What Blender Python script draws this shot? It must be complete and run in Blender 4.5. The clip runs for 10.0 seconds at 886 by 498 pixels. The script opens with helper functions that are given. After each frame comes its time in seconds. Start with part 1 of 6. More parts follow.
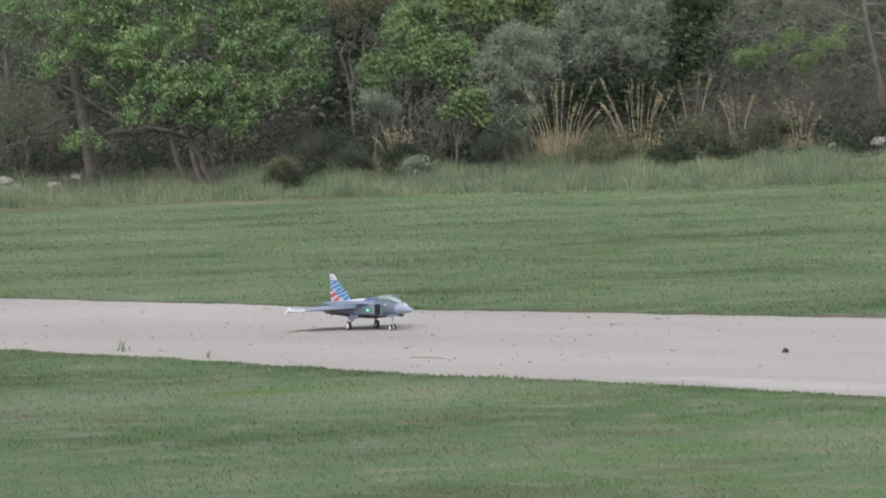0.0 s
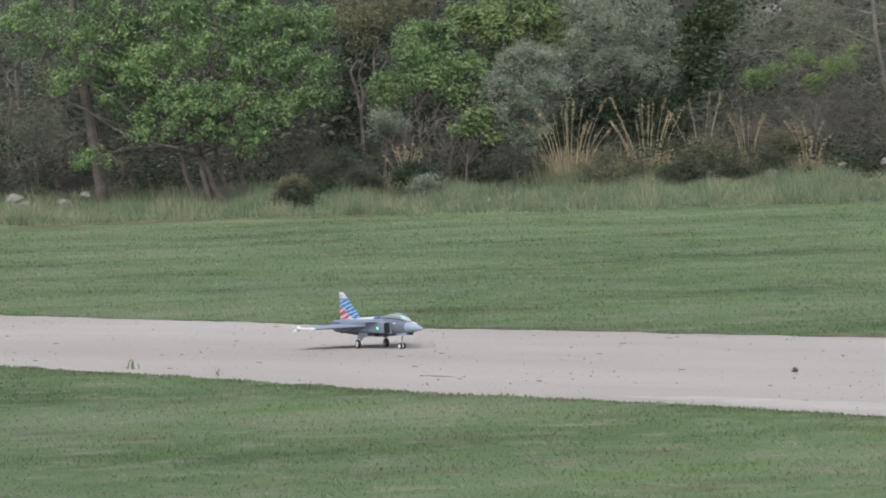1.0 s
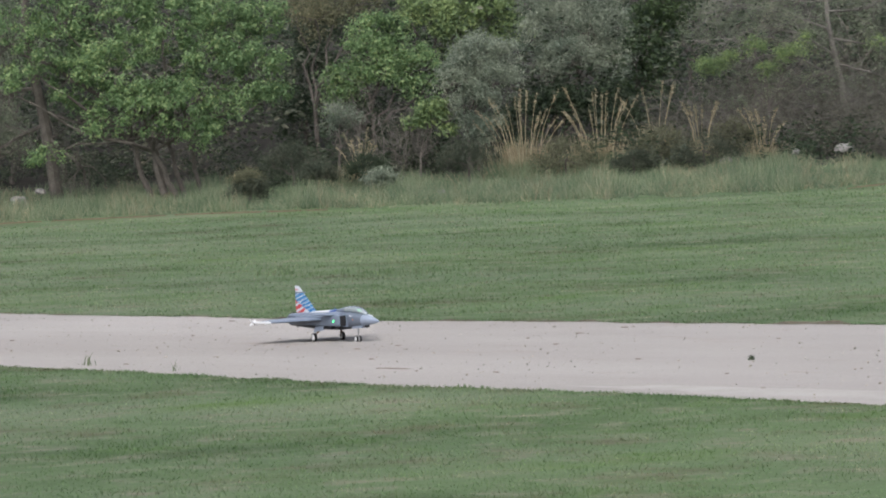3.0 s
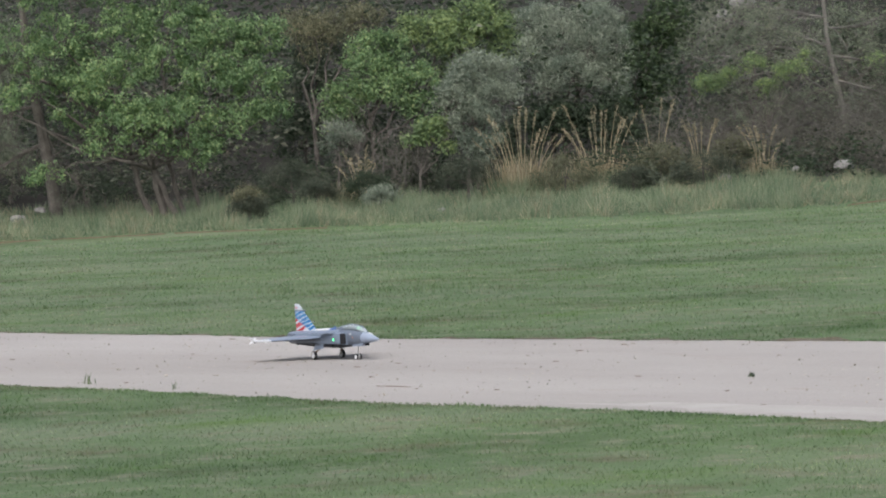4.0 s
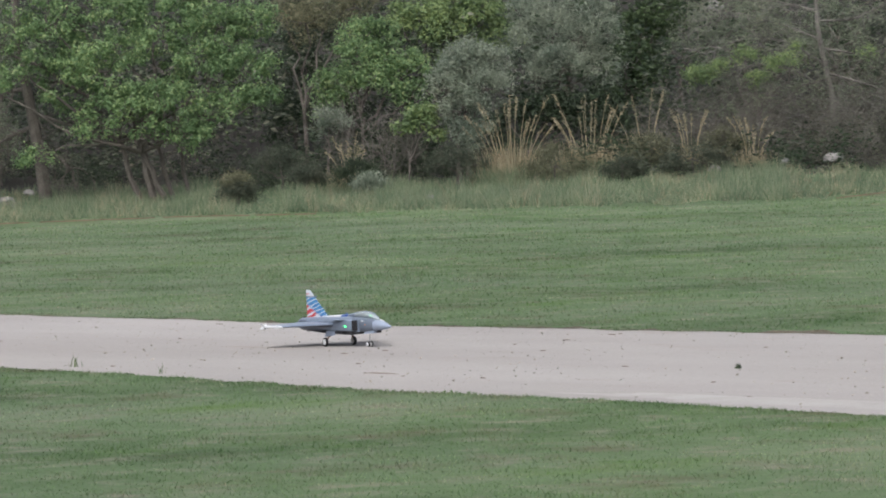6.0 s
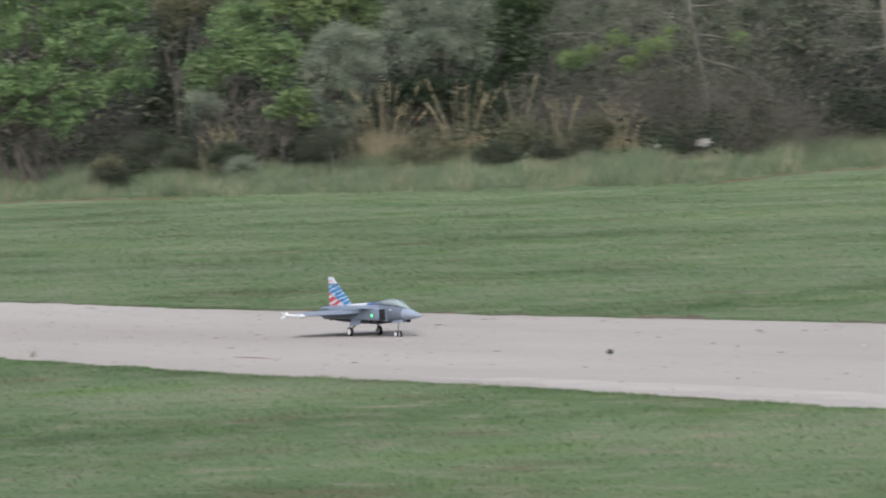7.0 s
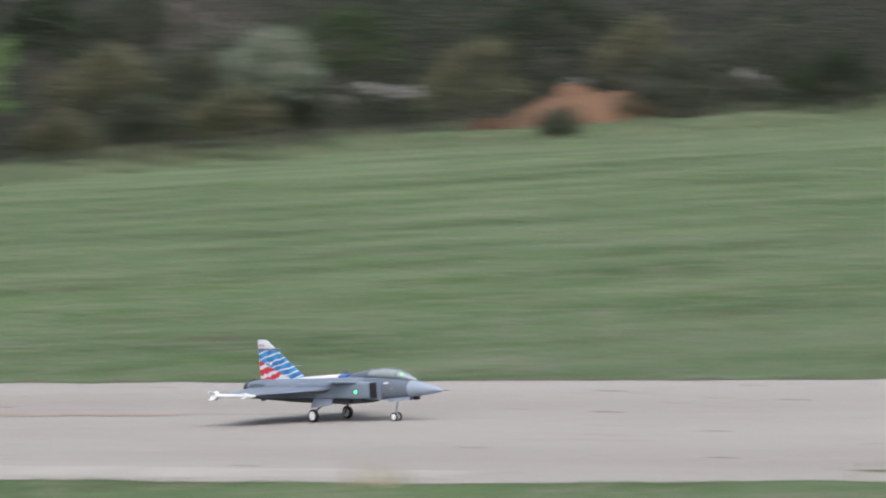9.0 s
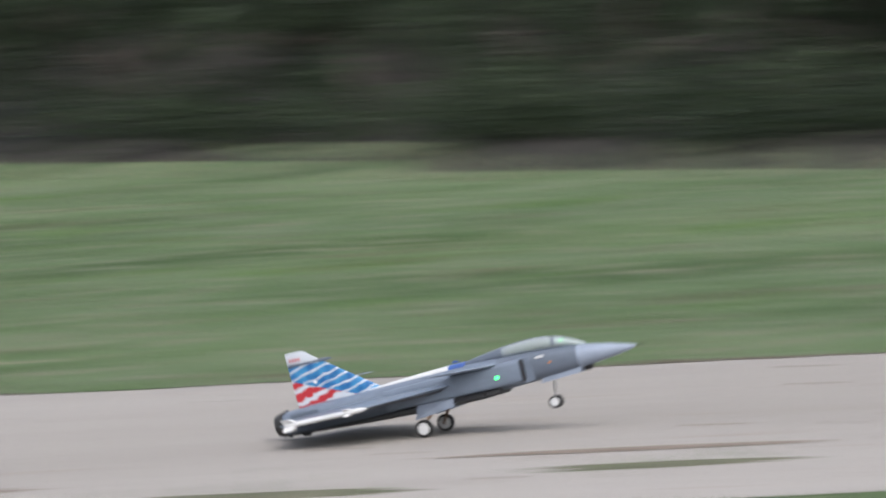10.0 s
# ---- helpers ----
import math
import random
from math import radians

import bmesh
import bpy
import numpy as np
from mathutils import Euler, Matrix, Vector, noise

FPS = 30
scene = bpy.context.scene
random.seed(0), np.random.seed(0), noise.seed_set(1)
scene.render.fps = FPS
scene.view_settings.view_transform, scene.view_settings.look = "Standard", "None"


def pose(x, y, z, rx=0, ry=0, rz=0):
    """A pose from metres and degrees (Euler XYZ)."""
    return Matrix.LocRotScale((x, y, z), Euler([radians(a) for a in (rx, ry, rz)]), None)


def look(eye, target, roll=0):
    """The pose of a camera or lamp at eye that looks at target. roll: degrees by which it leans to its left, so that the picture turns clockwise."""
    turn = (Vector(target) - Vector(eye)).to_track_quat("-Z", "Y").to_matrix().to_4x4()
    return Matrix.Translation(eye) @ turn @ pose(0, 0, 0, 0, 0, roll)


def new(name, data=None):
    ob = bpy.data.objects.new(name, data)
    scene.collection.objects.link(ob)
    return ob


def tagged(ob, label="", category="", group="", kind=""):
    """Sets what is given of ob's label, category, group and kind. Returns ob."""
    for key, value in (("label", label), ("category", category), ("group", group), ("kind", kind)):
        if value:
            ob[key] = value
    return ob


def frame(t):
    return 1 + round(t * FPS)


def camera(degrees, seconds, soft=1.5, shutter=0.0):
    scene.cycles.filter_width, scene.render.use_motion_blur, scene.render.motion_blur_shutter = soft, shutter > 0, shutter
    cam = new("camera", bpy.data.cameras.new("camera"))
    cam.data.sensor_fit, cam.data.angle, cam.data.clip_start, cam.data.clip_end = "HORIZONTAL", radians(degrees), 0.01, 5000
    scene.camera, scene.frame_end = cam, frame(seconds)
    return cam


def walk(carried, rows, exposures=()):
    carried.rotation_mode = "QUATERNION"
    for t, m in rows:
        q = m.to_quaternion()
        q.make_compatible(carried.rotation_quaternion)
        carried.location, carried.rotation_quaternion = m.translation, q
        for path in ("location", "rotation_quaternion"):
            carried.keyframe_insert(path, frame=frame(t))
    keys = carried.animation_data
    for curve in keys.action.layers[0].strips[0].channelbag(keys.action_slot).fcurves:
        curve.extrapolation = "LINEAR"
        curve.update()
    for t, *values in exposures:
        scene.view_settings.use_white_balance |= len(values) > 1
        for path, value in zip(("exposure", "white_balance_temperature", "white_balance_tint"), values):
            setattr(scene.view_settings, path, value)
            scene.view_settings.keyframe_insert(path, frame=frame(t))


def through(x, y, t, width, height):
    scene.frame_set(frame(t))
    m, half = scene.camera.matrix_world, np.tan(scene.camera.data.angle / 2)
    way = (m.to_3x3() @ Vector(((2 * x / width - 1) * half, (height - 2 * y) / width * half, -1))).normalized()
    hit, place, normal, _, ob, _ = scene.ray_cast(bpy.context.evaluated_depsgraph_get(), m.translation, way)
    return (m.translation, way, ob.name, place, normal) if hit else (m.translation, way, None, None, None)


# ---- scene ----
EYE = Vector((0.0, 0.0, 1.57))
# seconds, pan to the right of the strip's normal, tilt, lean to the right (degrees)
PAN = (
    (0.0, -61.151, -1.488, 2.354),
    (0.5, -61.238, -1.280, 2.227),
    (1.0, -61.237, -1.306, 2.196),
    (1.5, -61.699, -1.416, 2.280),
    (2.0, -61.382, -1.534, 2.309),
    (2.5, -60.889, -1.555, 2.786),
    (3.8, -60.829, -1.177, 2.985),
    (4.0, -60.798, -1.232, 3.058),
    (4.5, -60.797, -1.382, 3.071),
    (5.0, -60.769, -1.435, 2.901),
    (6.5, -60.474, -1.374, 1.947),
    (7.0, -59.471, -1.550, 2.133),
    (7.5, -57.815, -1.416, 2.401),
    (7.8, -56.455, -1.236, 2.493),
    (8.0, -55.402, -1.166, 2.611),
    (8.1, -54.800, -1.152, 2.689),
    (8.2, -54.139, -1.148, 2.742),
    (8.3, -53.379, -1.189, 2.889),
    (8.5, -51.527, -1.255, 2.862),
    (8.6, -50.380, -1.333, 2.760),
    (8.8, -47.910, -1.490, 2.960),
    (9.0, -44.936, -1.726, 3.261),
    (9.2, -41.556, -1.967, 3.333),
    (9.4, -37.423, -2.236, 3.524),
    (9.5, -35.053, -2.362, 3.684),
    (9.6, -32.363, -2.467, 3.731),
    (9.7, -29.460, -2.561, 3.889),
    (9.8, -26.164, -2.636, 4.252),
    (9.9, -22.453, -2.705, 4.024),
    (10.0, -18.747, -2.803, 4.145),
)


def aim(pan, tilt, lean):
    way = Vector((math.sin(radians(pan)) * math.cos(radians(tilt)), math.cos(radians(pan)) * math.cos(radians(tilt)), math.sin(radians(tilt))))
    return look(EYE, EYE + way * 10, -lean)


cam = camera(8.506, 10.0, soft=1.9, shutter=0.5)
walk(cam, [(t, aim(a, b, c)) for t, a, b, c in PAN])

# ---- light: a bright overcast afternoon ----
world = bpy.data.worlds.new("overcast_sky")
scene.world = world
world.use_nodes = True
wn, wl = world.node_tree.nodes, world.node_tree.links
sky = wn.new("ShaderNodeTexSky")
sky.sky_type, sky.sun_disc = "NISHITA", False
sky.sun_elevation, sky.sun_rotation = radians(50), radians(135)
sky.air_density, sky.dust_density, sky.ozone_density = 1.0, 4.0, 1.0
grey = wn.new("ShaderNodeHueSaturation")
grey.inputs["Saturation"].default_value = 0.55
wl.new(sky.outputs["Color"], grey.inputs["Color"])
wl.new(grey.outputs["Color"], wn["Background"].inputs["Color"])
wn["Background"].inputs["Strength"].default_value = 0.15
sun = new("sun", bpy.data.lights.new("sun", "SUN"))
sun.data.energy, sun.data.angle, sun.data.color = 1.2, radians(95), (1.0, 0.98, 0.96)
sun.matrix_world = look((0, 0, 0), (-math.sin(radians(135)) * math.cos(radians(50)), -math.cos(radians(135)) * math.cos(radians(50)), -math.sin(radians(50))))
scene.view_settings.exposure = 0.62


# ---- materials ----
def shader(name, colour, rough=0.9, metal=0.0):
    m = bpy.data.materials.new(name)
    m.use_nodes = True
    b = m.node_tree.nodes["Principled BSDF"]
    b.inputs["Base Color"].default_value = (*colour, 1)
    b.inputs["Roughness"].default_value, b.inputs["Metallic"].default_value = rough, metal
    b.inputs["Specular IOR Level"].default_value = 0.3
    return m, m.node_tree.nodes, m.node_tree.links, b


def ramp(n, stops):
    r = n.new("ShaderNodeValToRGB")
    while len(r.color_ramp.elements) < len(stops):
        r.color_ramp.elements.new(0.5)
    for e, (p, c) in zip(r.color_ramp.elements, stops):
        e.position, e.color = p, (*c, 1)
    return r


def noise_node(n, l, scale, detail=4, stretch=None, rough=0.6):
    tc, mp, t = n.new("ShaderNodeTexCoord"), n.new("ShaderNodeMapping"), n.new("ShaderNodeTexNoise")
    if stretch:
        mp.inputs["Scale"].default_value = stretch
    l.new(tc.outputs["Object"], mp.inputs["Vector"])
    l.new(mp.outputs["Vector"], t.inputs["Vector"])
    t.inputs["Scale"].default_value, t.inputs["Detail"].default_value, t.inputs["Roughness"].default_value = scale, detail, rough
    return t


def mixed(n, l, fac, a, b, mode="MIX"):
    m = n.new("ShaderNodeMix")
    m.data_type, m.blend_type = "RGBA", mode
    for socket, v in ((m.inputs[0], fac), (m.inputs[6], a), (m.inputs[7], b)):
        if isinstance(v, (float, int)):
            socket.default_value = v
        elif isinstance(v, tuple):
            socket.default_value = (*v, 1)
        else:
            l.new(v, socket)
    return m.outputs[2]


def bumped(n, l, b, height, strength, distance):
    k = n.new("ShaderNodeBump")
    k.inputs["Strength"].default_value, k.inputs["Distance"].default_value = strength, distance
    l.new(height, k.inputs["Height"])
    l.new(k.outputs["Normal"], b.inputs["Normal"])


def two_tone(name, dark, light, scale, fine, rough=0.9, bump=0.3, metal=0.0, lo=0.35, hi=0.65):
    """Colour that varies at a coarse and a fine scale, with fine relief."""
    m, n, l, b = shader(name, light, rough, metal)
    big, small = noise_node(n, l, scale), noise_node(n, l, fine, 6)
    r = ramp(n, [(lo, dark), (hi, light)])
    f = n.new("ShaderNodeMath")
    f.operation = "MULTIPLY_ADD"
    f.inputs[1].default_value, f.inputs[2].default_value = 0.45, 0.0
    l.new(small.outputs[0], f.inputs[0])
    g = n.new("ShaderNodeMath")
    g.operation = "MULTIPLY_ADD"
    g.inputs[1].default_value = 0.55
    l.new(big.outputs[0], g.inputs[0])
    l.new(f.outputs[0], g.inputs[2])
    l.new(g.outputs[0], r.inputs[0])
    l.new(r.outputs[0], b.inputs["Base Color"])
    if bump:
        bumped(n, l, b, small.outputs[0], bump, 0.02)
    return m


def foliage(name, stops, rough=0.6, through=0.35):
    """Leaves: each one takes its own tone."""
    m, n, l, b = shader(name, stops[0][1], rough)
    geo = n.new("ShaderNodeNewGeometry")
    r = ramp(n, stops)
    l.new(geo.outputs["Random Per Island"], r.inputs[0])
    big = noise_node(n, l, 1.3, 3)
    hue = ramp(n, [(0.35, (0.7, 0.75, 0.7)), (0.65, (1.25, 1.2, 1.1))])
    l.new(big.outputs[0], hue.inputs[0])
    c = mixed(n, l, 1.0, r.outputs[0], hue.outputs[0], "MULTIPLY")
    l.new(c, b.inputs["Base Color"])
    tr, mx = n.new("ShaderNodeBsdfTranslucent"), n.new("ShaderNodeMixShader")
    l.new(c, tr.inputs["Color"])
    mx.inputs[0].default_value = through
    l.new(b.outputs[0], mx.inputs[1])
    l.new(tr.outputs[0], mx.inputs[2])
    l.new(mx.outputs[0], n["Material Output"].inputs["Surface"])
    return m


def lawn_material(name="mown_grass", blade=False):
    m, n, l, b = shader(name, (0.08, 0.13, 0.04), 0.95)
    b.inputs["Specular IOR Level"].default_value = 0.1
    patch = noise_node(n, l, 0.30, 5)
    mid = noise_node(n, l, 2.4, 6, None, 0.7)
    fine = noise_node(n, l, 14, 6, None, 0.75)
    base = ramp(n, [(0.32, (0.056, 0.094, 0.044)), (0.5, (0.094, 0.143, 0.076)), (0.68, (0.134, 0.175, 0.112))])
    l.new(patch.outputs[0], base.inputs[0])
    dry = ramp(n, [(0.50, (0, 0, 0)), (0.68, (1, 1, 1))])
    l.new(mid.outputs[0], dry.inputs[0])
    c = mixed(n, l, dry.outputs[0], base.outputs[0], (0.165, 0.170, 0.132))
    worn = ramp(n, [(0.54, (0, 0, 0)), (0.67, (0.85, 0.85, 0.85))])
    l.new(noise_node(n, l, 0.9, 7, (0.8, 1.0, 1), 0.75).outputs[0], worn.inputs[0])
    c = mixed(n, l, worn.outputs[0], c, (0.095, 0.092, 0.062))
    lush = ramp(n, [(0.58, (0, 0, 0)), (0.72, (0.8, 0.8, 0.8))])
    l.new(noise_node(n, l, 0.55, 4, (1.1, 0.9, 1)).outputs[0], lush.inputs[0])
    c = mixed(n, l, lush.outputs[0], c, (0.072, 0.132, 0.042))
    # paler far turf: fine dry grass, plus brightness for blades that render dark there
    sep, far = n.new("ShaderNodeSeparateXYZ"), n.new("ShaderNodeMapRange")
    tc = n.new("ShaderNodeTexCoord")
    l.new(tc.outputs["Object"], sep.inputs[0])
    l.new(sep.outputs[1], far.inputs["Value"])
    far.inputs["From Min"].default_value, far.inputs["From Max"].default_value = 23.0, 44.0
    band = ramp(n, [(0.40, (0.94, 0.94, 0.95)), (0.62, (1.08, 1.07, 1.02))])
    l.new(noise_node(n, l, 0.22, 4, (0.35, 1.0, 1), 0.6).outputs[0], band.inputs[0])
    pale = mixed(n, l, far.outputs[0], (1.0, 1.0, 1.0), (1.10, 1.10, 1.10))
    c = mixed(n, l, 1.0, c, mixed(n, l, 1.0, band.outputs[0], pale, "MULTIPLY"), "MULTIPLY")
    if blade:
        geo = n.new("ShaderNodeNewGeometry")
        tone = ramp(n, [(0.0, (1.22, 1.22, 1.16)), (0.8, (1.50, 1.48, 1.42)), (1.0, (2.2, 2.1, 2.0))])
        l.new(geo.outputs["Random Per Island"], tone.inputs[0])
    else:
        tone = ramp(n, [(0.3, (0.80, 0.78, 0.75)), (0.7, (1.10, 1.07, 1.04))])
        l.new(fine.outputs[0], tone.inputs[0])
        bumped(n, l, b, fine.outputs[0], 0.3, 0.02)
    c = mixed(n, l, 1.0, c, tone.outputs[0], "MULTIPLY")
    l.new(c, b.inputs["Base Color"])
    if blade:
        tr, mx = n.new("ShaderNodeBsdfTranslucent"), n.new("ShaderNodeMixShader")
        l.new(c, tr.inputs["Color"])
        mx.inputs[0].default_value = 0.5
        l.new(b.outputs[0], mx.inputs[1])
        l.new(tr.outputs[0], mx.inputs[2])
        l.new(mx.outputs[0], n["Material Output"].inputs["Surface"])
    return m


def strip_material():
    m, n, l, b = shader("packed_gravel", (0.45, 0.38, 0.33), 0.95)
    b.inputs["Specular IOR Level"].default_value = 0.15
    big = noise_node(n, l, 0.35, 5, (0.3, 1.2, 1))
    mid = noise_node(n, l, 2.2, 5, (0.25, 1.6, 1), 0.65)
    fine = noise_node(n, l, 60, 5, None, 0.8)
    base = ramp(n, [(0.3, (0.272, 0.254, 0.240)), (0.7, (0.345, 0.327, 0.315))])
    l.new(big.outputs[0], base.inputs[0])
    stain = ramp(n, [(0.60, (0, 0, 0)), (0.74, (0.6, 0.6, 0.6))])
    l.new(mid.outputs[0], stain.inputs[0])
    c = mixed(n, l, stain.outputs[0], base.outputs[0], (0.25, 0.20, 0.17))
    tone = ramp(n, [(0.3, (0.8, 0.8, 0.8)), (0.7, (1.12, 1.12, 1.12))])
    l.new(fine.outputs[0], tone.inputs[0])
    l.new(mixed(n, l, 1.0, c, tone.outputs[0], "MULTIPLY"), b.inputs["Base Color"])
    bumped(n, l, b, fine.outputs[0], 0.4, 0.01)
    return m


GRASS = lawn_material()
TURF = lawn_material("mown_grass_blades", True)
GRAVEL = strip_material()
BLADES = foliage("grass_blades", [(0, (0.07, 0.11, 0.05)), (0.5, (0.10, 0.145, 0.072)), (0.85, (0.14, 0.175, 0.095)), (1, (0.22, 0.22, 0.15))], 0.8, 0.45)
TALL = foliage("tall_grass_blades", [(0, (0.115, 0.165, 0.10)), (0.5, (0.178, 0.235, 0.158)), (0.8, (0.245, 0.285, 0.208)), (1, (0.36, 0.33, 0.25))], 0.8, 0.45)
STRAW = foliage("dry_straw", [(0, (0.22, 0.185, 0.13)), (0.6, (0.36, 0.31, 0.225)), (1, (0.52, 0.47, 0.37))], 0.9)
# the trees' greens carry some extra blue as distance haze
LEAF_CAROB = foliage("bright_leaves", [(0, (0.088, 0.152, 0.070)), (0.5, (0.145, 0.235, 0.112)), (0.85, (0.210, 0.305, 0.150)), (1, (0.28, 0.355, 0.175))], 0.55)
LEAF_LIME = foliage("yellow_green_leaves", [(0, (0.102, 0.158, 0.076)), (0.6, (0.171, 0.241, 0.112)), (1, (0.256, 0.330, 0.143))], 0.5)
LEAF_OLIVE = foliage("olive_leaves", [(0, (0.137, 0.171, 0.137)), (0.6, (0.225, 0.264, 0.220)), (1, (0.330, 0.369, 0.313))], 0.6)
# dark evergreen green, lowered further to hold the shade of gaps and hollows
LEAF_DARK_SHADE = foliage("evergreen_leaves_and_wood_shade", [(0, (0.023, 0.037, 0.022)), (0.6, (0.039, 0.059, 0.035)), (1, (0.061, 0.086, 0.050))], 0.5)
LEAF_PINE = foliage("pine_needles", [(0, (0.085, 0.098, 0.076)), (0.6, (0.132, 0.145, 0.115)), (1, (0.183, 0.191, 0.157))], 0.7)
LEAF_DRY = foliage("dry_brush_leaves", [(0, (0.081, 0.078, 0.066)), (0.6, (0.134, 0.129, 0.111)), (1, (0.192, 0.186, 0.161))], 0.8)
LEAF_TAN = foliage("tan_leaves", [(0, (0.101, 0.104, 0.065)), (0.6, (0.170, 0.168, 0.111)), (1, (0.250, 0.239, 0.165))], 0.7)
LEAF_HEATH = foliage("olive_brown_leaves", [(0, (0.086, 0.091, 0.061)), (0.6, (0.137, 0.143, 0.097)), (1, (0.203, 0.200, 0.143))], 0.7)
LEAF_GREYPINE = foliage("grey_pine_needles", [(0, (0.112, 0.132, 0.098)), (0.6, (0.177, 0.204, 0.154)), (1, (0.249, 0.278, 0.216))], 0.7)
TWIG = two_tone("grey_brown_twigs", (0.081, 0.076, 0.069), (0.185, 0.174, 0.159), 5, 40, 0.95, 0.4)
GREY_WOOD = two_tone("weathered_grey_bark", (0.109, 0.104, 0.094), (0.218, 0.206, 0.187), 5, 40, 0.95, 0.6)
TRUNK_PINE = two_tone("shaded_pine_bark", (0.108, 0.096, 0.090), (0.204, 0.182, 0.170), 5, 40, 0.95, 0.7)
BARK = two_tone("grey_brown_bark", (0.061, 0.055, 0.049), (0.146, 0.131, 0.117), 6, 40, 0.95, 0.8)
ROCK = two_tone("limestone", (0.12, 0.117, 0.11), (0.255, 0.25, 0.24), 3, 18, 0.95, 0.8)
EARTH = two_tone("orange_earth", (0.096, 0.055, 0.035), (0.163, 0.100, 0.066), 2, 14, 1.0, 0.8)
# leaf litter taken near black, with the shade between trees in its colour
SHADED_LITTER = two_tone("shaded_leaf_litter", (0.013, 0.012, 0.010), (0.036, 0.033, 0.027), 0.8, 9, 1.0, 0.8)
DAMP = two_tone("damp_brown_gravel", (0.15, 0.12, 0.10), (0.23, 0.195, 0.17), 3, 40, 0.95, 0.5)
LEAF_DULL = foliage("dull_green_leaves", [(0, (0.045, 0.057, 0.043)), (0.6, (0.074, 0.088, 0.067)), (1, (0.117, 0.131, 0.101))], 0.7)
PEBBLE = foliage("strip_pebbles", [(0, (0.21, 0.19, 0.17)), (0.4, (0.29, 0.265, 0.245)), (0.85, (0.36, 0.335, 0.315)), (1, (0.44, 0.42, 0.40))], 0.95, 0.0)
LEAF_MID = foliage("mid_green_leaves", [(0, (0.034, 0.060, 0.027)), (0.6, (0.058, 0.092, 0.043)), (1, (0.085, 0.128, 0.060))], 0.6)
# soil of the turf lip, with the shadow line of the edge in its tone
SOIL_SHADOW = two_tone("edge_soil_and_shadow", (0.055, 0.05, 0.036), (0.13, 0.115, 0.085), 3, 22, 1.0, 0.6)
MOSSY = two_tone("sparse_trodden_grass", (0.062, 0.072, 0.040), (0.15, 0.145, 0.105), 5, 30, 1.0, 0.7)
RUSTY = two_tone("reddish_gravel", (0.24, 0.195, 0.165), (0.31, 0.265, 0.235), 3, 40, 0.95, 0.4)
WASHED = two_tone("washed_pale_gravel", (0.295, 0.278, 0.265), (0.36, 0.345, 0.332), 3, 50, 0.95, 0.4)


# ---- builders ----
def mesh_of(name, verts, faces, material, smooth=False):
    me = bpy.data.meshes.new(name)
    me.from_pydata([tuple(v) for v in verts], [], [tuple(int(i) for i in f) for f in faces])
    for m in material if isinstance(material, (list, tuple)) else (material,):
        me.materials.append(m)
    if smooth:
        me.polygons.foreach_set("use_smooth", [True] * len(me.polygons))
    me.update()
    return me


def part(name, bm, material, parent, label=""):
    """One mesh object under a thing. bm: a bmesh, or a pair (verts, faces)."""
    if isinstance(bm, tuple):
        me = mesh_of(name, bm[0], bm[1], material)
    else:
        me = bpy.data.meshes.new(name)
        bm.to_mesh(me)
        bm.free()
        for m in material if isinstance(material, (list, tuple)) else (material,):
            me.materials.append(m)
    ob = new(name, me)
    ob.parent = parent
    return tagged(ob, label)


def polar(az, d):
    return d * math.sin(radians(az)), d * math.cos(radians(az))


# the mown field's far border: bearing and distance
BORDER = np.array([(-180, 120), (-100, 105), (-75, 98), (-65.4, 96), (-63.2, 95.5), (-61.1, 91.5), (-58.9, 89), (-57, 88), (-55.9, 96), (-53.6, 101), (-51.5, 99.5), (-49.2, 101),
                   (-47.1, 113), (-44.9, 119), (-42.6, 120.5), (-40.6, 123), (-37.3, 116), (-33, 100), (-30.3, 94), (-28, 79), (-25, 61), (-22.9, 49), (-18.7, 42), (-14.5, 37), (0, 33), (60, 40), (180, 120)])


def border(az):
    return np.interp(az, BORDER[:, 0], BORDER[:, 1])


def lie(az, r):
    """Height of the land: a flat field, a low bank behind its border, then a wooded slope."""
    e = r - border(az)
    z = np.clip(e, 0, 12) * 0.035 + np.clip(e - 12, 0, 120) * 0.2
    return z


def tube(path, radii, sides=6):
    """A tapered tube along points."""
    verts, faces = [], []
    for i, (p, r) in enumerate(zip(path, radii)):
        a = Vector(path[min(i + 1, len(path) - 1)]) - Vector(path[max(i - 1, 0)])
        a.normalize()
        u = a.orthogonal().normalized()
        w = a.cross(u)
        for k in range(sides):
            t = 2 * math.pi * k / sides
            verts.append(Vector(p) + (u * math.cos(t) + w * math.sin(t)) * r)
    for i in range(len(path) - 1):
        for k in range(sides):
            j = (k + 1) % sides
            faces.append((i * sides + k, i * sides + j, (i + 1) * sides + j, (i + 1) * sides + k))
    faces.append(tuple(range(sides))[::-1])
    faces.append(tuple((len(path) - 1) * sides + k for k in range(sides)))
    return verts, faces


def joined(pieces):
    verts, faces = [], []
    for v, f in pieces:
        o = len(verts)
        verts += list(v)
        faces += [tuple(i + o for i in q) for q in f]
    return verts, faces


